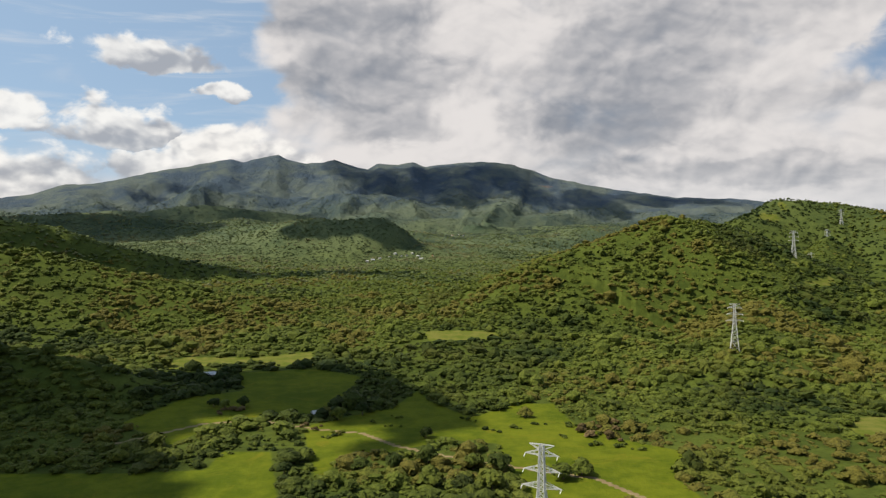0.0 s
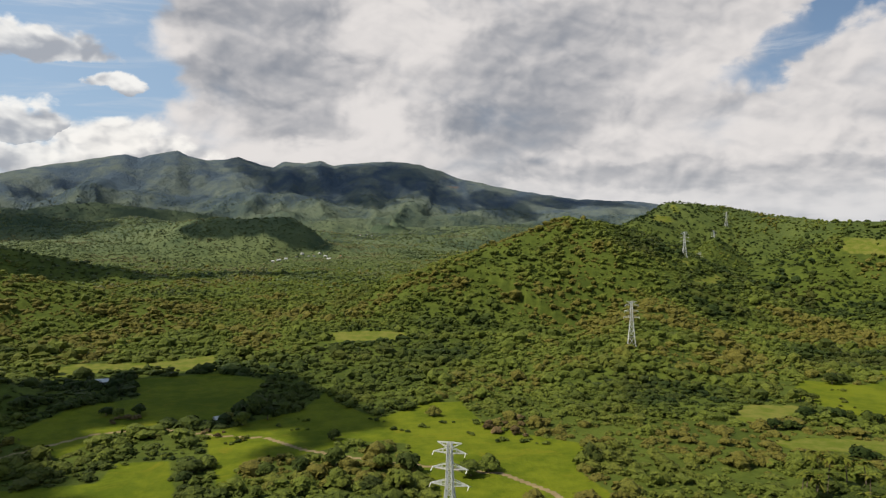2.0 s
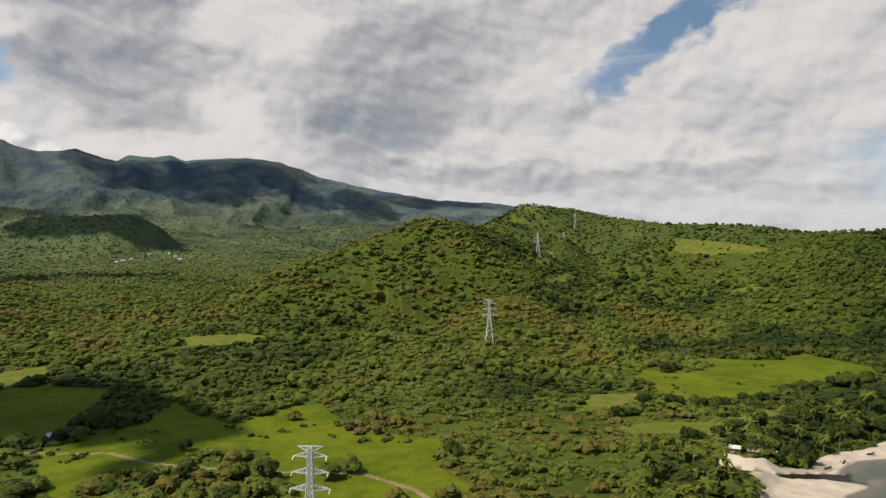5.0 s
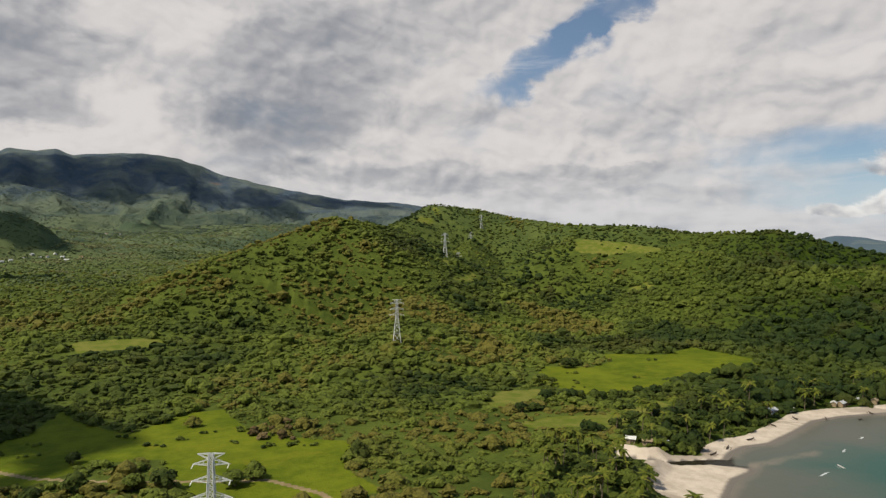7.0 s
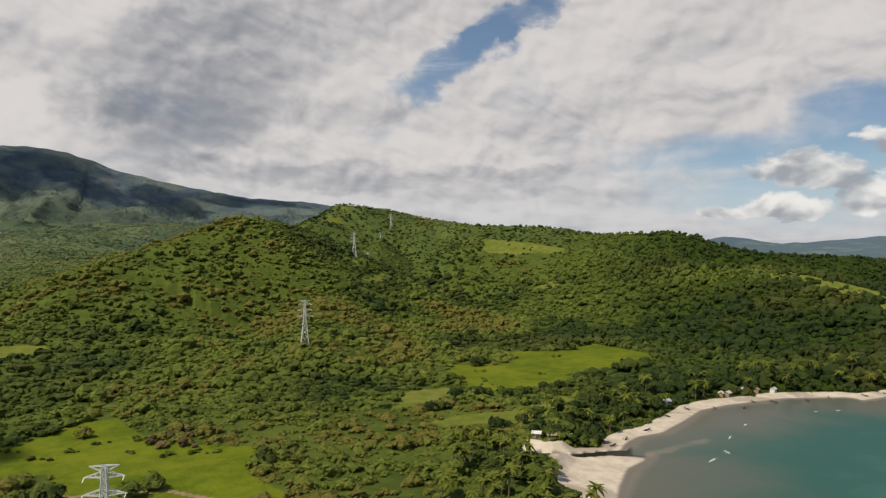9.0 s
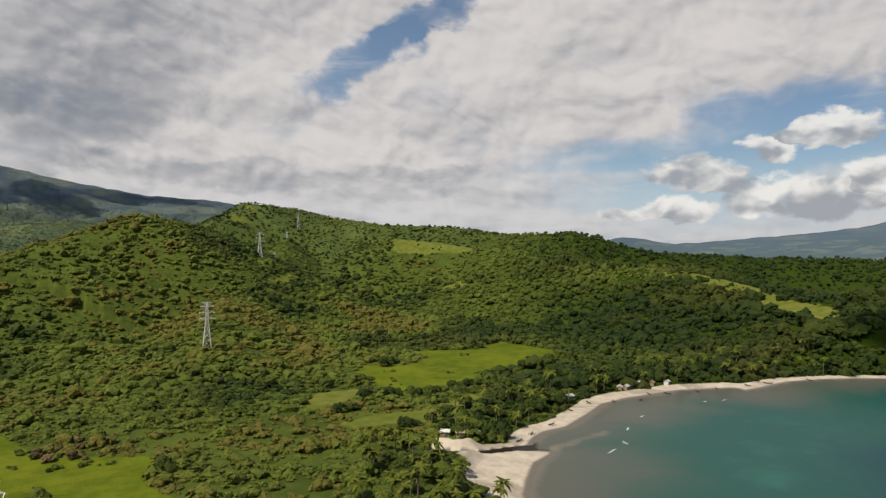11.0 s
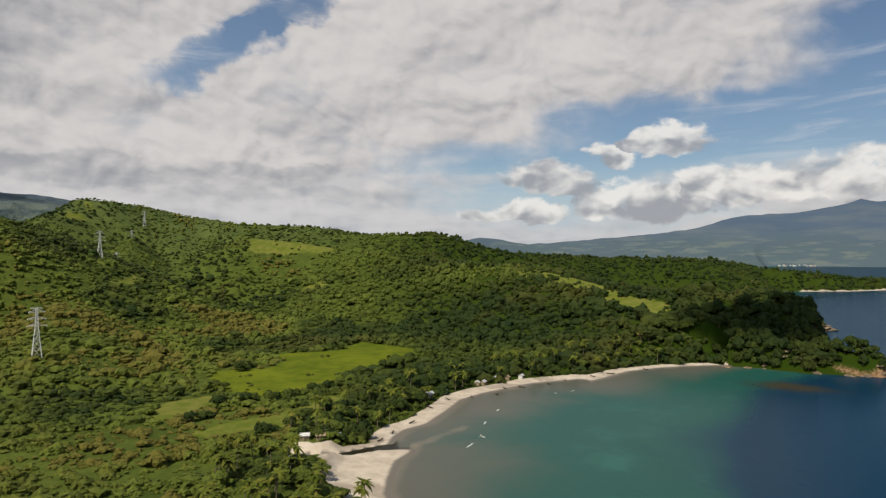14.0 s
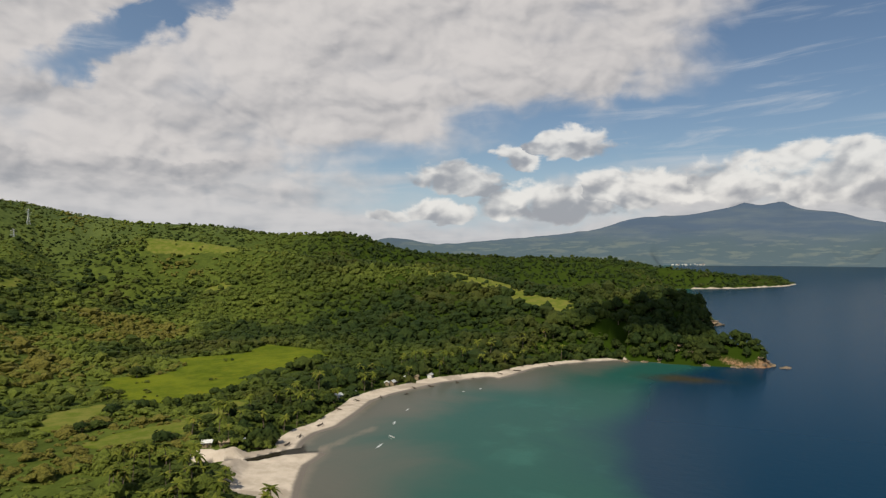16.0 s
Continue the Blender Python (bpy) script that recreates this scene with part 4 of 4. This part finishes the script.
def broadleaf(shape, label, group, kind="tree", vary=1.0):
    """Tree of unit crown radius: tapered trunk with limbs, and a crown of leaf clumps."""
    root = new(kind)
    bm = bmesh.new()
    tube(bm, (0, 0, -0.15), (0.02, 0, 0.45), 0.085, 0.06)
    for i in range(4):
        a = i * 1.57 + 0.4
        tube(bm, (0.02, 0, 0.38), (0.42 * math.cos(a), 0.42 * math.sin(a), 0.95), 0.045, 0.015, 5)
    part("trunk", bm, BARK, root)
    mesh_part("crown", crown_mesh("crown", shape, LEAF, 0.15, vary), root)
    return tagged(root, label, "tree", group)


tr = np.random.default_rng(23)
SOLO_SHAPES = [crown_shape(tr, 6, 110, 0.18, 4) for _ in range(6)]


def sites_in(x0, x1, y0, y1, count, shore0, shore1, lowest, gap, tries=4000):
    """Random places in a rectangle, off the sand, within a strip along the shore, and a gap apart."""
    x, y = tr.uniform(x0, x1, tries), tr.uniform(y0, y1, tries)
    h, shore = land_height(x, y)
    ok = (shore > shore0) & (shore < shore1) & (h > lowest) & (sandy(x, y, h, shore) < 0.2)
    kept = []
    for px, py in zip(x[ok], y[ok]):
        if len(kept) < count and all((px - a) ** 2 + (py - b) ** 2 > gap * gap for a, b in kept):
            kept.append((float(px), float(py)))
    return kept


def plant_things(models, places):
    """Set the first models and then their copies at (x, y, radius, height factor)."""
    heights = land_height(np.array([p[0] for p in places], float), np.array([p[1] for p in places], float))[0]
    for i, (x, y, rad, tall) in enumerate(places):
        z = float(heights[i]) - 0.1 * rad
        m = pose(x, y, z, 0, 0, float(tr.uniform(0, 360))) @ Matrix.Diagonal((rad, rad, rad * tall, 1))
        if i < len(models):
            models[i].matrix_basis = m
        else:
            first_of = models[i % len(models)]
            copy_thing(first_of, m @ Matrix.Diagonal((1 / first_of.scale.x, 1 / first_of.scale.y, 1 / first_of.scale.z, 1)))


woods = [broadleaf(s, "leafy green tree at the edge of the woods", "trees of the wood's edge") for s in SOLO_SHAPES]
plant_things(woods, [(x, y, tr.uniform(1.8, 4.8), tr.uniform(0.7, 1.15)) for x, y, _ in near_sites[:SOLO]])

MEADOW_TREES = [(43, 352, 4.2), (16, 356, 2.6), (31, 366, 3.0), (-8, 313, 3.4), (-101, 292, 3.8), (-62, 262, 3.6), (-32, 262, 4.4), (-17, 246, 5.0),
                (-5, 250, 5.5), (7, 244, 5.0), (18, 245, 5.2), (-19, 268, 4.6), (-6, 275, 5.0), (12, 268, 4.6), (22, 262, 5.4), (46, 256, 5.4), (54, 261, 4.8),
                (-43, 357, 4.4), (-54, 347, 4.8), (-62, 354, 4.0), (-51, 369, 4.6), (-119, 366, 3.6), (-127, 372, 4.0), (-111, 372, 4.2), (97, 264, 5.0), (104, 262, 4.6)]
lone = [broadleaf(SOLO_SHAPES[(i + 2) % 6], "round-crowned tree standing in the green meadow", "trees in the meadow") for i in range(4)]
plant_things(lone, [(x, y, r, tr.uniform(0.85, 1.15)) for x, y, r in MEADOW_TREES])
umbrella = broadleaf(crown_shape(tr, 6, 150, 0.17), "spreading flat-topped tree beside the dirt track", "trees in the meadow")
plant_things([umbrella], [(-62, 276, 6.2, 0.62)])

HEDGE = [(202, 302), (212, 300), (236, 321), (249, 316), (258, 309), (272, 306), (290, 306), (303, 302), (325, 306), (350, 314), (379, 322), (414, 324),
         (258, 356), (309, 399), (320, 404), (193, 247), (209, 250), (225, 253), (240, 255), (265, 266)]
hedge = [broadleaf(SOLO_SHAPES[(i + 4) % 6], "dark green tree of the hedgerow between the fields", "hedgerow trees", "hedgerow_tree", 0.4) for i in range(3)]
plant_things(hedge, [(x + tr.uniform(-2, 2), y + tr.uniform(-2, 2), tr.uniform(3.8, 5.6), tr.uniform(0.8, 1.1)) for x, y in HEDGE]
             + [(x + tr.uniform(3, 8), y + tr.uniform(-3, 1), tr.uniform(2.4, 4.0), tr.uniform(0.8, 1.1)) for x, y in HEDGE])

cape = [broadleaf(SOLO_SHAPES[i], "tall dark evergreen on the steep headland", "headland trees", "evergreen_tree", 0.3) for i in range(3)]
CAPE = [(x, y, tr.uniform(4.5, 7.5), tr.uniform(1.0, 1.4)) for x, y in sites_in(545, 750, 60, 200, 60, 3, 999, 1.0, 5.0)]
CAPE += [(x, y, tr.uniform(3.6, 6.0), tr.uniform(1.1, 1.6)) for x, y in sites_in(600, 770, 50, 130, 115, 0.6, 30, 0.2, 2.6)]
CAPE += [(x, y, tr.uniform(2.8, 4.8), tr.uniform(1.0, 1.5)) for x, y in sites_in(558, 608, 48, 130, 120, 0.2, 17, -0.5, 1.9, 9000)]
plant_things(cape, CAPE)
islet = [broadleaf(SOLO_SHAPES[i + 3], "wind-bent tree on the rocky islet", "islet trees", "tree", 0.45) for i in range(3)]
plant_things(islet, [(590, 41, 6.0, 1.25), (592, 34, 5.5, 1.15), (588, 29, 4.2, 1.0), (595, 26, 4.0, 0.95), (585, 36, 3.6, 0.9), (594, 44, 4.0, 1.0), (590, 22, 2.6, 0.9)]
             + [(x, y, tr.uniform(2.2, 3.6), tr.uniform(0.8, 1.2)) for x, y in sites_in(577, 604, 16, 48, 16, 2.5, 99, 1.0, 3.0)])


front = [broadleaf(SOLO_SHAPES[(i + 1) % 6], "broad dark green tree shading the top of the beach", "beach-front trees", "shade_tree", 0.45) for i in range(3)]
FRONT = [(x, y, tr.uniform(2.8, 5.2), tr.uniform(0.85, 1.2)) for x, y in sites_in(200, 575, 120, 280, 100, 8, 48, 0.35, 3.7)]
plant_things(front, FRONT)


def shrub(shape):
    ob = new("shrub", crown_mesh("shrub", shape, LEAF))
    return tagged(ob, "low green shrub growing in the open meadow", "shrub", "meadow shrubs")


SHRUBS = [(24, 325), (47, 336), (66, 299), (77, 297), (83, 294), (55, 315), (-35, 340), (-26, 333), (-22, 351), (-56, 313), (-49, 318), (13, 345), (38, 328), (-85, 294), (-78, 296),
          (74, 317), (66, 333), (-134, 292), (-118, 277), (-106, 277), (-140, 284), (270, 340), (283, 352), (262, 346), (330, 345), (388, 395), (300, 380)]
plant_things([shrub(crown_shape(tr, 3, 50, 0.26)) for _ in range(3)],
             [(x + dx, y + dy, tr.uniform(0.7, 1.9), tr.uniform(0.6, 0.9)) for x, y in SHRUBS for dx, dy in ((0, 0), (tr.uniform(-5, 5), tr.uniform(-4, 4)), (tr.uniform(-7, 7), tr.uniform(-5, 5)))])

def dry_bush(shape):
    ob = new("dry_bush", crown_mesh("dry_bush", shape, DRY_LEAF))
    return tagged(ob, "dry brown bush at the edge of the meadow", "bush", "dry brown bushes")


plant_things([dry_bush(crown_shape(tr, 4, 60, 0.24)) for _ in range(2)],
             [(tr.uniform(66, 88), tr.uniform(306, 338), tr.uniform(1.6, 3.2), tr.uniform(0.6, 0.95)) for _ in range(14)]
             + [(tr.uniform(-128, -108), tr.uniform(352, 366), tr.uniform(1.4, 2.6), 0.8) for _ in range(7)]
             + [(tr.uniform(-72, -60), tr.uniform(322, 336), tr.uniform(1.0, 2.0), 0.8) for _ in range(5)])

# ---- coconut palms behind the beach ----
def palm(seed):
    r = random.Random(seed)
    root = new("coconut_palm")
    tall = 9.0
    bm = bmesh.new()
    bend = [(0.9 * (k / 5) ** 2, 0, tall * k / 5 - 0.3) for k in range(6)]
    for k in range(5):
        tube(bm, bend[k], bend[k + 1], 0.24 - 0.022 * k, 0.24 - 0.022 * (k + 1))
    part("trunk", bm, BARK, root)
    top = Vector(bend[-1])
    for i in range(15):
        a, lift = i * 2.4 + r.uniform(-0.2, 0.2), r.uniform(0.1, 1.1)
        out = Vector((math.cos(a), math.sin(a), 0))
        side = Vector((-math.sin(a), math.cos(a), 0))
        bm = bmesh.new()
        rows = []
        for k in range(6):
            s = k / 5
            p = top + out * (3.4 * s * math.cos(lift * (1 - s))) + Vector((0, 0, 3.4 * (math.sin(lift) * s - (0.55 + 0.5 * (1.1 - lift)) * s * s)))
            wd = 0.62 * math.sin(math.pi * min(s * 0.9 + 0.1, 1)) + 0.05
            rows.append([bm.verts.new(p + side * wd - Vector((0, 0, 0.35 * wd))), bm.verts.new(p), bm.verts.new(p - side * wd - Vector((0, 0, 0.35 * wd)))])
        for q0, q1 in zip(rows[:-1], rows[1:]):
            for c in (0, 1):
                bm.faces.new((q0[c], q0[c + 1], q1[c + 1], q1[c]))
        ob = part("frond", bm, PALM, root)
        store(ob.data, "solo", np.ones(len(ob.data.vertices)))
    return tagged(root, "coconut palm with drooping green fronds behind the beach", "palm tree", "coconut palms")


palms = [palm(i) for i in range(3)]
SPOTS = [(x, y, tr.uniform(0.75, 1.25), tr.uniform(0.9, 1.15)) for x, y in sites_in(130, 190, 150, 238, 45, 3, 70, 0.6, 3.0) + sites_in(195, 560, 150, 275, 60, 3, 52, 0.6, 3.0)]
plant_things(palms, SPOTS)

# ---- huts, boats, rocks ----
def box(bm, c, s, rot=0.0):
    bmesh.ops.create_cube(bm, size=1.0, matrix=pose(*c, 0, 0, rot) @ Matrix.Diagonal((*s, 1)))


def hut(wide, deep, high, wall_mat, roof_mat, label, group, x, y, turn, cat="hut"):
    """Small gabled house: walls, two roof slopes with eaves, door and windows."""
    root = new(cat.replace(" ", "_"))
    bm = bmesh.new()
    v = [bm.verts.new(p) for p in ((-wide / 2, -deep / 2, -0.4), (wide / 2, -deep / 2, -0.4), (wide / 2, deep / 2, -0.4), (-wide / 2, deep / 2, -0.4),
                                   (-wide / 2, -deep / 2, high), (wide / 2, -deep / 2, high), (wide / 2, deep / 2, high), (-wide / 2, deep / 2, high),
                                   (-wide / 2, 0, high + deep * 0.28), (wide / 2, 0, high + deep * 0.28))]
    for f in ((0, 1, 5, 4), (2, 3, 7, 6), (1, 2, 6, 9, 5), (3, 0, 4, 8, 7)):
        bm.faces.new([v[i] for i in f])
    part("wall", bm, wall_mat, root)
    for s in (-1, 1):
        bm = bmesh.new()
        pitch = math.atan2(deep * 0.28, deep / 2)
        run = math.hypot(deep / 2, deep * 0.28) + 0.5
        mid = Vector((0, s * (run / 2) * math.cos(pitch), high + deep * 0.28 - (run / 2) * math.sin(pitch) + 0.08))
        bmesh.ops.create_cube(bm, size=1.0, matrix=Matrix.Translation(mid) @ Euler((-s * pitch, 0, 0)).to_matrix().to_4x4() @ Matrix.Diagonal((wide + 0.9, run, 0.12, 1)))
        part("roof_slope", bm, roof_mat, root)
    bm = bmesh.new()
    box(bm, (0.1 * wide, -deep / 2 - 0.03, 0.95), (0.9, 0.1, 1.9))
    part("door", bm, TIMBER, root, "dark timber door")
    # windows are solid panels; their dark colour stands for shade indoors
    for k in (-0.3, 0.36):
        bm = bmesh.new()
        box(bm, (k * wide, -deep / 2 - 0.03, high * 0.6), (0.9, 0.1, 0.8))
        part("window", bm, TIMBER, root, "dark panel standing for a shaded window opening")
    root.matrix_basis = pose(x, y, ground_z(x, y) + 0.1, 0, 0, turn)
    return tagged(root, label, cat, group)


BEACH_HUTS = [(215, 229, 4.0, THATCH, WHITE, 40), (228, 222, 4.0, THATCH, TIN, 60), (233, 218, 3.6, TIMBER, RUST, 55), (219, 223, 3.8, THATCH, THATCH, 50), (221, 226, 3.5, THATCH, RUST, 20),
              (334, 243, 5.0, WHITE, TIN, 85), (347, 242, 4.5, WHITE, WHITE, 95), (386, 236, 4.5, THATCH, TIN, 100), (393, 237, 4.0, TIMBER, THATCH, 90), (402, 236, 5.0, WHITE, TIN, 105),
              (382, 238, 3.6, THATCH, WHITE, 120), (410, 231, 4.0, THATCH, THATCH, 110), (421, 226, 4.0, WHITE, TIN, 100), (511, 192, 5.0, WHITE, WHITE, 120), (503, 191, 3.6, THATCH, THATCH, 120)]
NAMES = {"white_paint": "white-painted", "thatch": "woven-mat walled", "dark_timber": "dark timber", "tin_roof": "grey tin", "rusty_roof": "rusty tin"}
for x, y, size, wall_mat, roof_mat, turn in BEACH_HUTS:
    y += 4.0 if x > 240 else 1.0
    roof_word = {"white_paint": "white", "thatch": "thatched"}.get(roof_mat.name, NAMES.get(roof_mat.name))
    hut(size, size * 0.75, 2.2, wall_mat, roof_mat, f"small {NAMES[wall_mat.name]} beach hut with a {roof_word} roof", "beach huts", x, y, turn - 90)
VILLAGE = [(-199, 1762), (-186, 1780), (-148, 1870), (-136, 1905), (-117, 1872), (-102, 1889), (-87, 1908), (-70, 1880), (-30, 1886), (-59, 1799), (-170, 1802), (38, 2812), (70, 2960), (84, 2790)]
for i, (x, y) in enumerate(VILLAGE):
    roof_mat = (WHITE, TIN, RUST)[i % 3]
    roof_word = ("white", "grey tin", "rusty red")[i % 3]
    hut(7 + 3 * (i % 2), 6, 3.2, WHITE, roof_mat, f"distant white village house with a {roof_word} roof", "valley village", x, y, 20 * i, "house")
town = random.Random(4)
for i in range(18):
    a = town.uniform(81.2, 83.7)
    x, y = at(a, 4314 + 9 * (a - 80.6) + town.uniform(0, 16))
    hut(town.uniform(7, 13), town.uniform(6, 9), town.uniform(3.0, 6.5), WHITE, (RUST, TIN, WHITE)[i % 3], "pale town building on the opposite shore", "town across the bay", x, y, town.uniform(0, 180), "house")
hut(7, 5, 2.6, WHITE, TIN, "white farmhouse in the shaded valley with a tin roof", "farmhouses", -157, 452, 15, "house")
hut(5, 4, 2.4, WHITE, WHITE, "small white farm shed beside the dirt track", "farmhouses", -66, 352, 30, "house")


def boat(mat, label):
    """Narrow outrigger boat: hull, two floats and four booms."""
    root = new("outrigger_boat")
    bm = bmesh.new()
    rows = []
    for k in range(9):
        s = k / 8 * 2 - 1
        wd, keel = 0.5 * (1 - abs(s) ** 2.6) + 0.03, 0.45 * abs(s) ** 3
        rows.append([bm.verts.new(p) for p in ((s * 4.2, -wd, 0.75 + keel), (s * 4.2, -wd * 0.6, 0.1 + keel), (s * 4.2, 0, -0.12 + keel), (s * 4.2, wd * 0.6, 0.1 + keel), (s * 4.2, wd, 0.75 + keel), (s * 4.2, 0, 0.62 + keel))])
    for q0, q1 in zip(rows[:-1], rows[1:]):
        for c in range(6):
            bm.faces.new((q0[c], q0[(c + 1) % 6], q1[(c + 1) % 6], q1[c]))
    part("hull", bm, mat, root)
    for s in (-1, 1):
        bm = bmesh.new()
        tube(bm, (-2.8, s * 2.3, 0.05), (2.8, s * 2.3, 0.05), 0.09, 0.09)
        part("outrigger_float", bm, mat, root)
    for x in (-1.8, 1.6):
        bm = bmesh.new()
        strut(bm, (x, -2.3, 0.12), (x, 0, 0.8), 0.1)
        strut(bm, (x, 0, 0.8), (x, 2.3, 0.12), 0.1)
        part("boom", bm, mat, root)
    return tagged(root, label, "boat", "outrigger boats")


dark_boat = boat(TIMBER, "dark wooden outrigger boat drawn up on the sand")
white_boat = boat(WHITE, "white outrigger boat afloat on the shallow bay")
ASHORE = [(260, 215, 30), (246, 211, 15), (337, 235, 60), (353, 228, 40), (369, 219, 20), (387, 224, 50), (398, 217, 70), (418, 207, 45), (459, 192, 60), (478, 186, 120), (512, 171, 60), (313, 231, 70), (436, 203, 30), (281, 219, 10)]
AFLOAT = [(281, 175, 60)]
for i, (x, y, turn) in enumerate(ASHORE):
    m = pose(x, y, max(ground_z(x, y), 0) + 0.08, 0, 0, turn) @ Matrix.Diagonal((0.75, 0.65, 0.65, 1))
    if i:
        copy_thing(dark_boat, m @ Matrix.Diagonal((1 / 0.75, 1 / 0.65, 1 / 0.65, 1)))
    else:
        dark_boat.matrix_basis = m
for i, (x, y, turn) in enumerate(AFLOAT):
    m = pose(x, y, 0.0, 0, 0, turn) @ Matrix.Diagonal((0.6, 0.5, 0.5, 1))
    if i:
        copy_thing(white_boat, m @ Matrix.Diagonal((1 / 0.6, 1 / 0.5, 1 / 0.5, 1)))
    else:
        white_boat.matrix_basis = m


def wave_foam(x, y, turn, length, seed):
    """A short breaking crest: a low, ragged, tapering ridge of foam on the water."""
    r = random.Random(seed)
    bm = bmesh.new()
    rows = []
    for k in range(13):
        s = k / 12 * 2 - 1
        wd = 0.45 * (1 - s * s) * r.uniform(0.2, 1.4) + 0.03
        off = r.uniform(-0.35, 0.35)
        rows.append([bm.verts.new((s * length / 2, off + wd * c, z)) for c, z in ((-1, 0.01), (-0.3, 0.16 * wd + 0.03), (1, 0.01))])
    for q0, q1 in zip(rows[:-1], rows[1:]):
        for c in (0, 1):
            bm.faces.new((q0[c], q1[c], q1[c + 1], q0[c + 1]))
    me = bpy.data.meshes.new("wave_foam")
    bm.to_mesh(me)
    bm.free()
    me.materials.append(FOAM)
    ob = tagged(new("wave_foam", me), "white foam of a small breaking wave on the bay", "wave foam", "breaking waves")
    ob.matrix_basis = pose(x, y, 0.02, 0, 0, turn)


for i, (x, y, turn, length) in enumerate([(266, 172.5, 8, 9), (305, 188.5, 24, 7), (334, 197.5, 14, 6), (407, 184.5, -20, 4), (394, 190.5, -20, 3)]):
    wave_foam(x, y, turn, length, i)


def rock(seed):
    bm = bmesh.new()
    bmesh.ops.create_icosphere(bm, subdivisions=3, radius=1.0)
    for v in bm.verts:
        v.co *= 1 + 0.55 * noise.fractal(v.co * 1.3 + Vector((seed * 5.1, 0, 0)), 0.7, 2.0, 4)
        v.co.z *= 0.6
    me = bpy.data.meshes.new("rock")
    bm.to_mesh(me)
    bm.free()
    me.materials.append(ROCK)
    return tagged(new("rock", me), "weathered brown rock at the water's edge", "rock", "shore rocks")


rocks = [rock(i) for i in range(4)]
BASES = [(562, 121), (566, 108), (571, 97), (574, 83), (572, 72), (571, 61), (573, 50), (573, 40), (577, 30), (583, 21), (590, 16), (598, 18), (605, 30), (603, 44), (870, 91), (855, 93), (835, 92), (878, 86), (885, 84), (587, 8), (588, 4)]
SET = [(x + tr.uniform(-2, 2), y + tr.uniform(-3, 3), tr.uniform(1.2, 3.0) * (2.4 if x > 700 else 1)) for x, y in BASES for _ in range(2)]
for i, (x, y, size) in enumerate(SET):
    m = pose(x, y, max(ground_z(x, y), 0) - 0.1, 0, 0, float(tr.uniform(0, 360))) @ Matrix.Diagonal((size, size * 1.3, size * 0.8, 1))
    if i < len(rocks):
        rocks[i].matrix_basis = m
    else:
        copy_thing(rocks[i % 4], m @ Matrix.Diagonal([1 / v for v in rocks[i % 4].scale] + [1]))

cloud_over([(-33, 305, 55), (-29, 335, 48), (-28, 292, 32), (-32, 255, 45), (-27, 390, 40), (-35, 430, 60), (-30, 420, 55), (-25, 430, 40), (-21, 440, 30), (-20, 470, 30), (-34, 330, 45), (-29, 330, 25), (-31, 302, 34), (-34, 270, 40), (-29, 280, 26), (-25, 260, 14), (-32, 235, 20)], 900, 1)
cloud_over([(-20, 405, 32), (-17, 392, 30), (-12, 402, 38), (-9, 396, 34), (-15, 445, 58), (-17, 435, 42), (-12, 428, 46), (-8, 418, 44), (-10, 465, 34), (-15, 475, 30), (-13, 390, 30), (-10, 374, 30), (-7, 374, 26), (-5, 395, 32), (-5, 378, 30), (-6, 352, 18), (-2, 358, 26), (-2, 338, 16), (0, 338, 16),
            (-6, 298, 13), (-3, 308, 11)], 900, 21)
cloud_over([(-34, 1250, 120), (-30, 1330, 105), (-26, 1340, 88), (-22, 1350, 76), (-18, 1350, 58), (-15, 1370, 46)], 1100, 2)
cloud_over([(-12, 1420, 48), (-9, 1470, 42), (-6, 1440, 40), (-3, 1460, 30)], 1100, 12)
cloud_over([(-33, 2500, 140), (-29, 2480, 150), (-25, 2450, 160), (-21, 2420, 130)], 1800, 3)
cloud_over([(-12, 2060, 70), (-9.5, 2050, 90), (-7, 2050, 95), (-5, 2040, 85), (-3, 2000, 50)], 1700, 4)
cloud_over([(-5, 4150, 225), (-2, 4000, 225), (1, 4200, 263), (4, 4100, 277), (5, 4350, 196), (-8, 4350, 172), (2, 3800, 144)], 2500, 5)
cloud_over([(13, 3900, 172), (13, 4100, 196), (17, 4250, 159), (21, 4300, 159)], 2500, 6)
cloud_over([(-21, 4100, 88), (-23, 4050, 78), (-24, 3250, 143), (-19, 3200, 169), (-14, 3150, 156), (-10, 3150, 117)], 2500, 7)
cloud_over([(4, 3050, 58), (7, 3100, 49), (1, 2500, 44), (-1, 2350, 39)], 2500, 9)
# unseen cloud added only to darken the headland evenly
cloud_over([(77, 640, 35), (80, 640, 42), (82, 620, 38), (83, 690, 35)], 1100, 8)
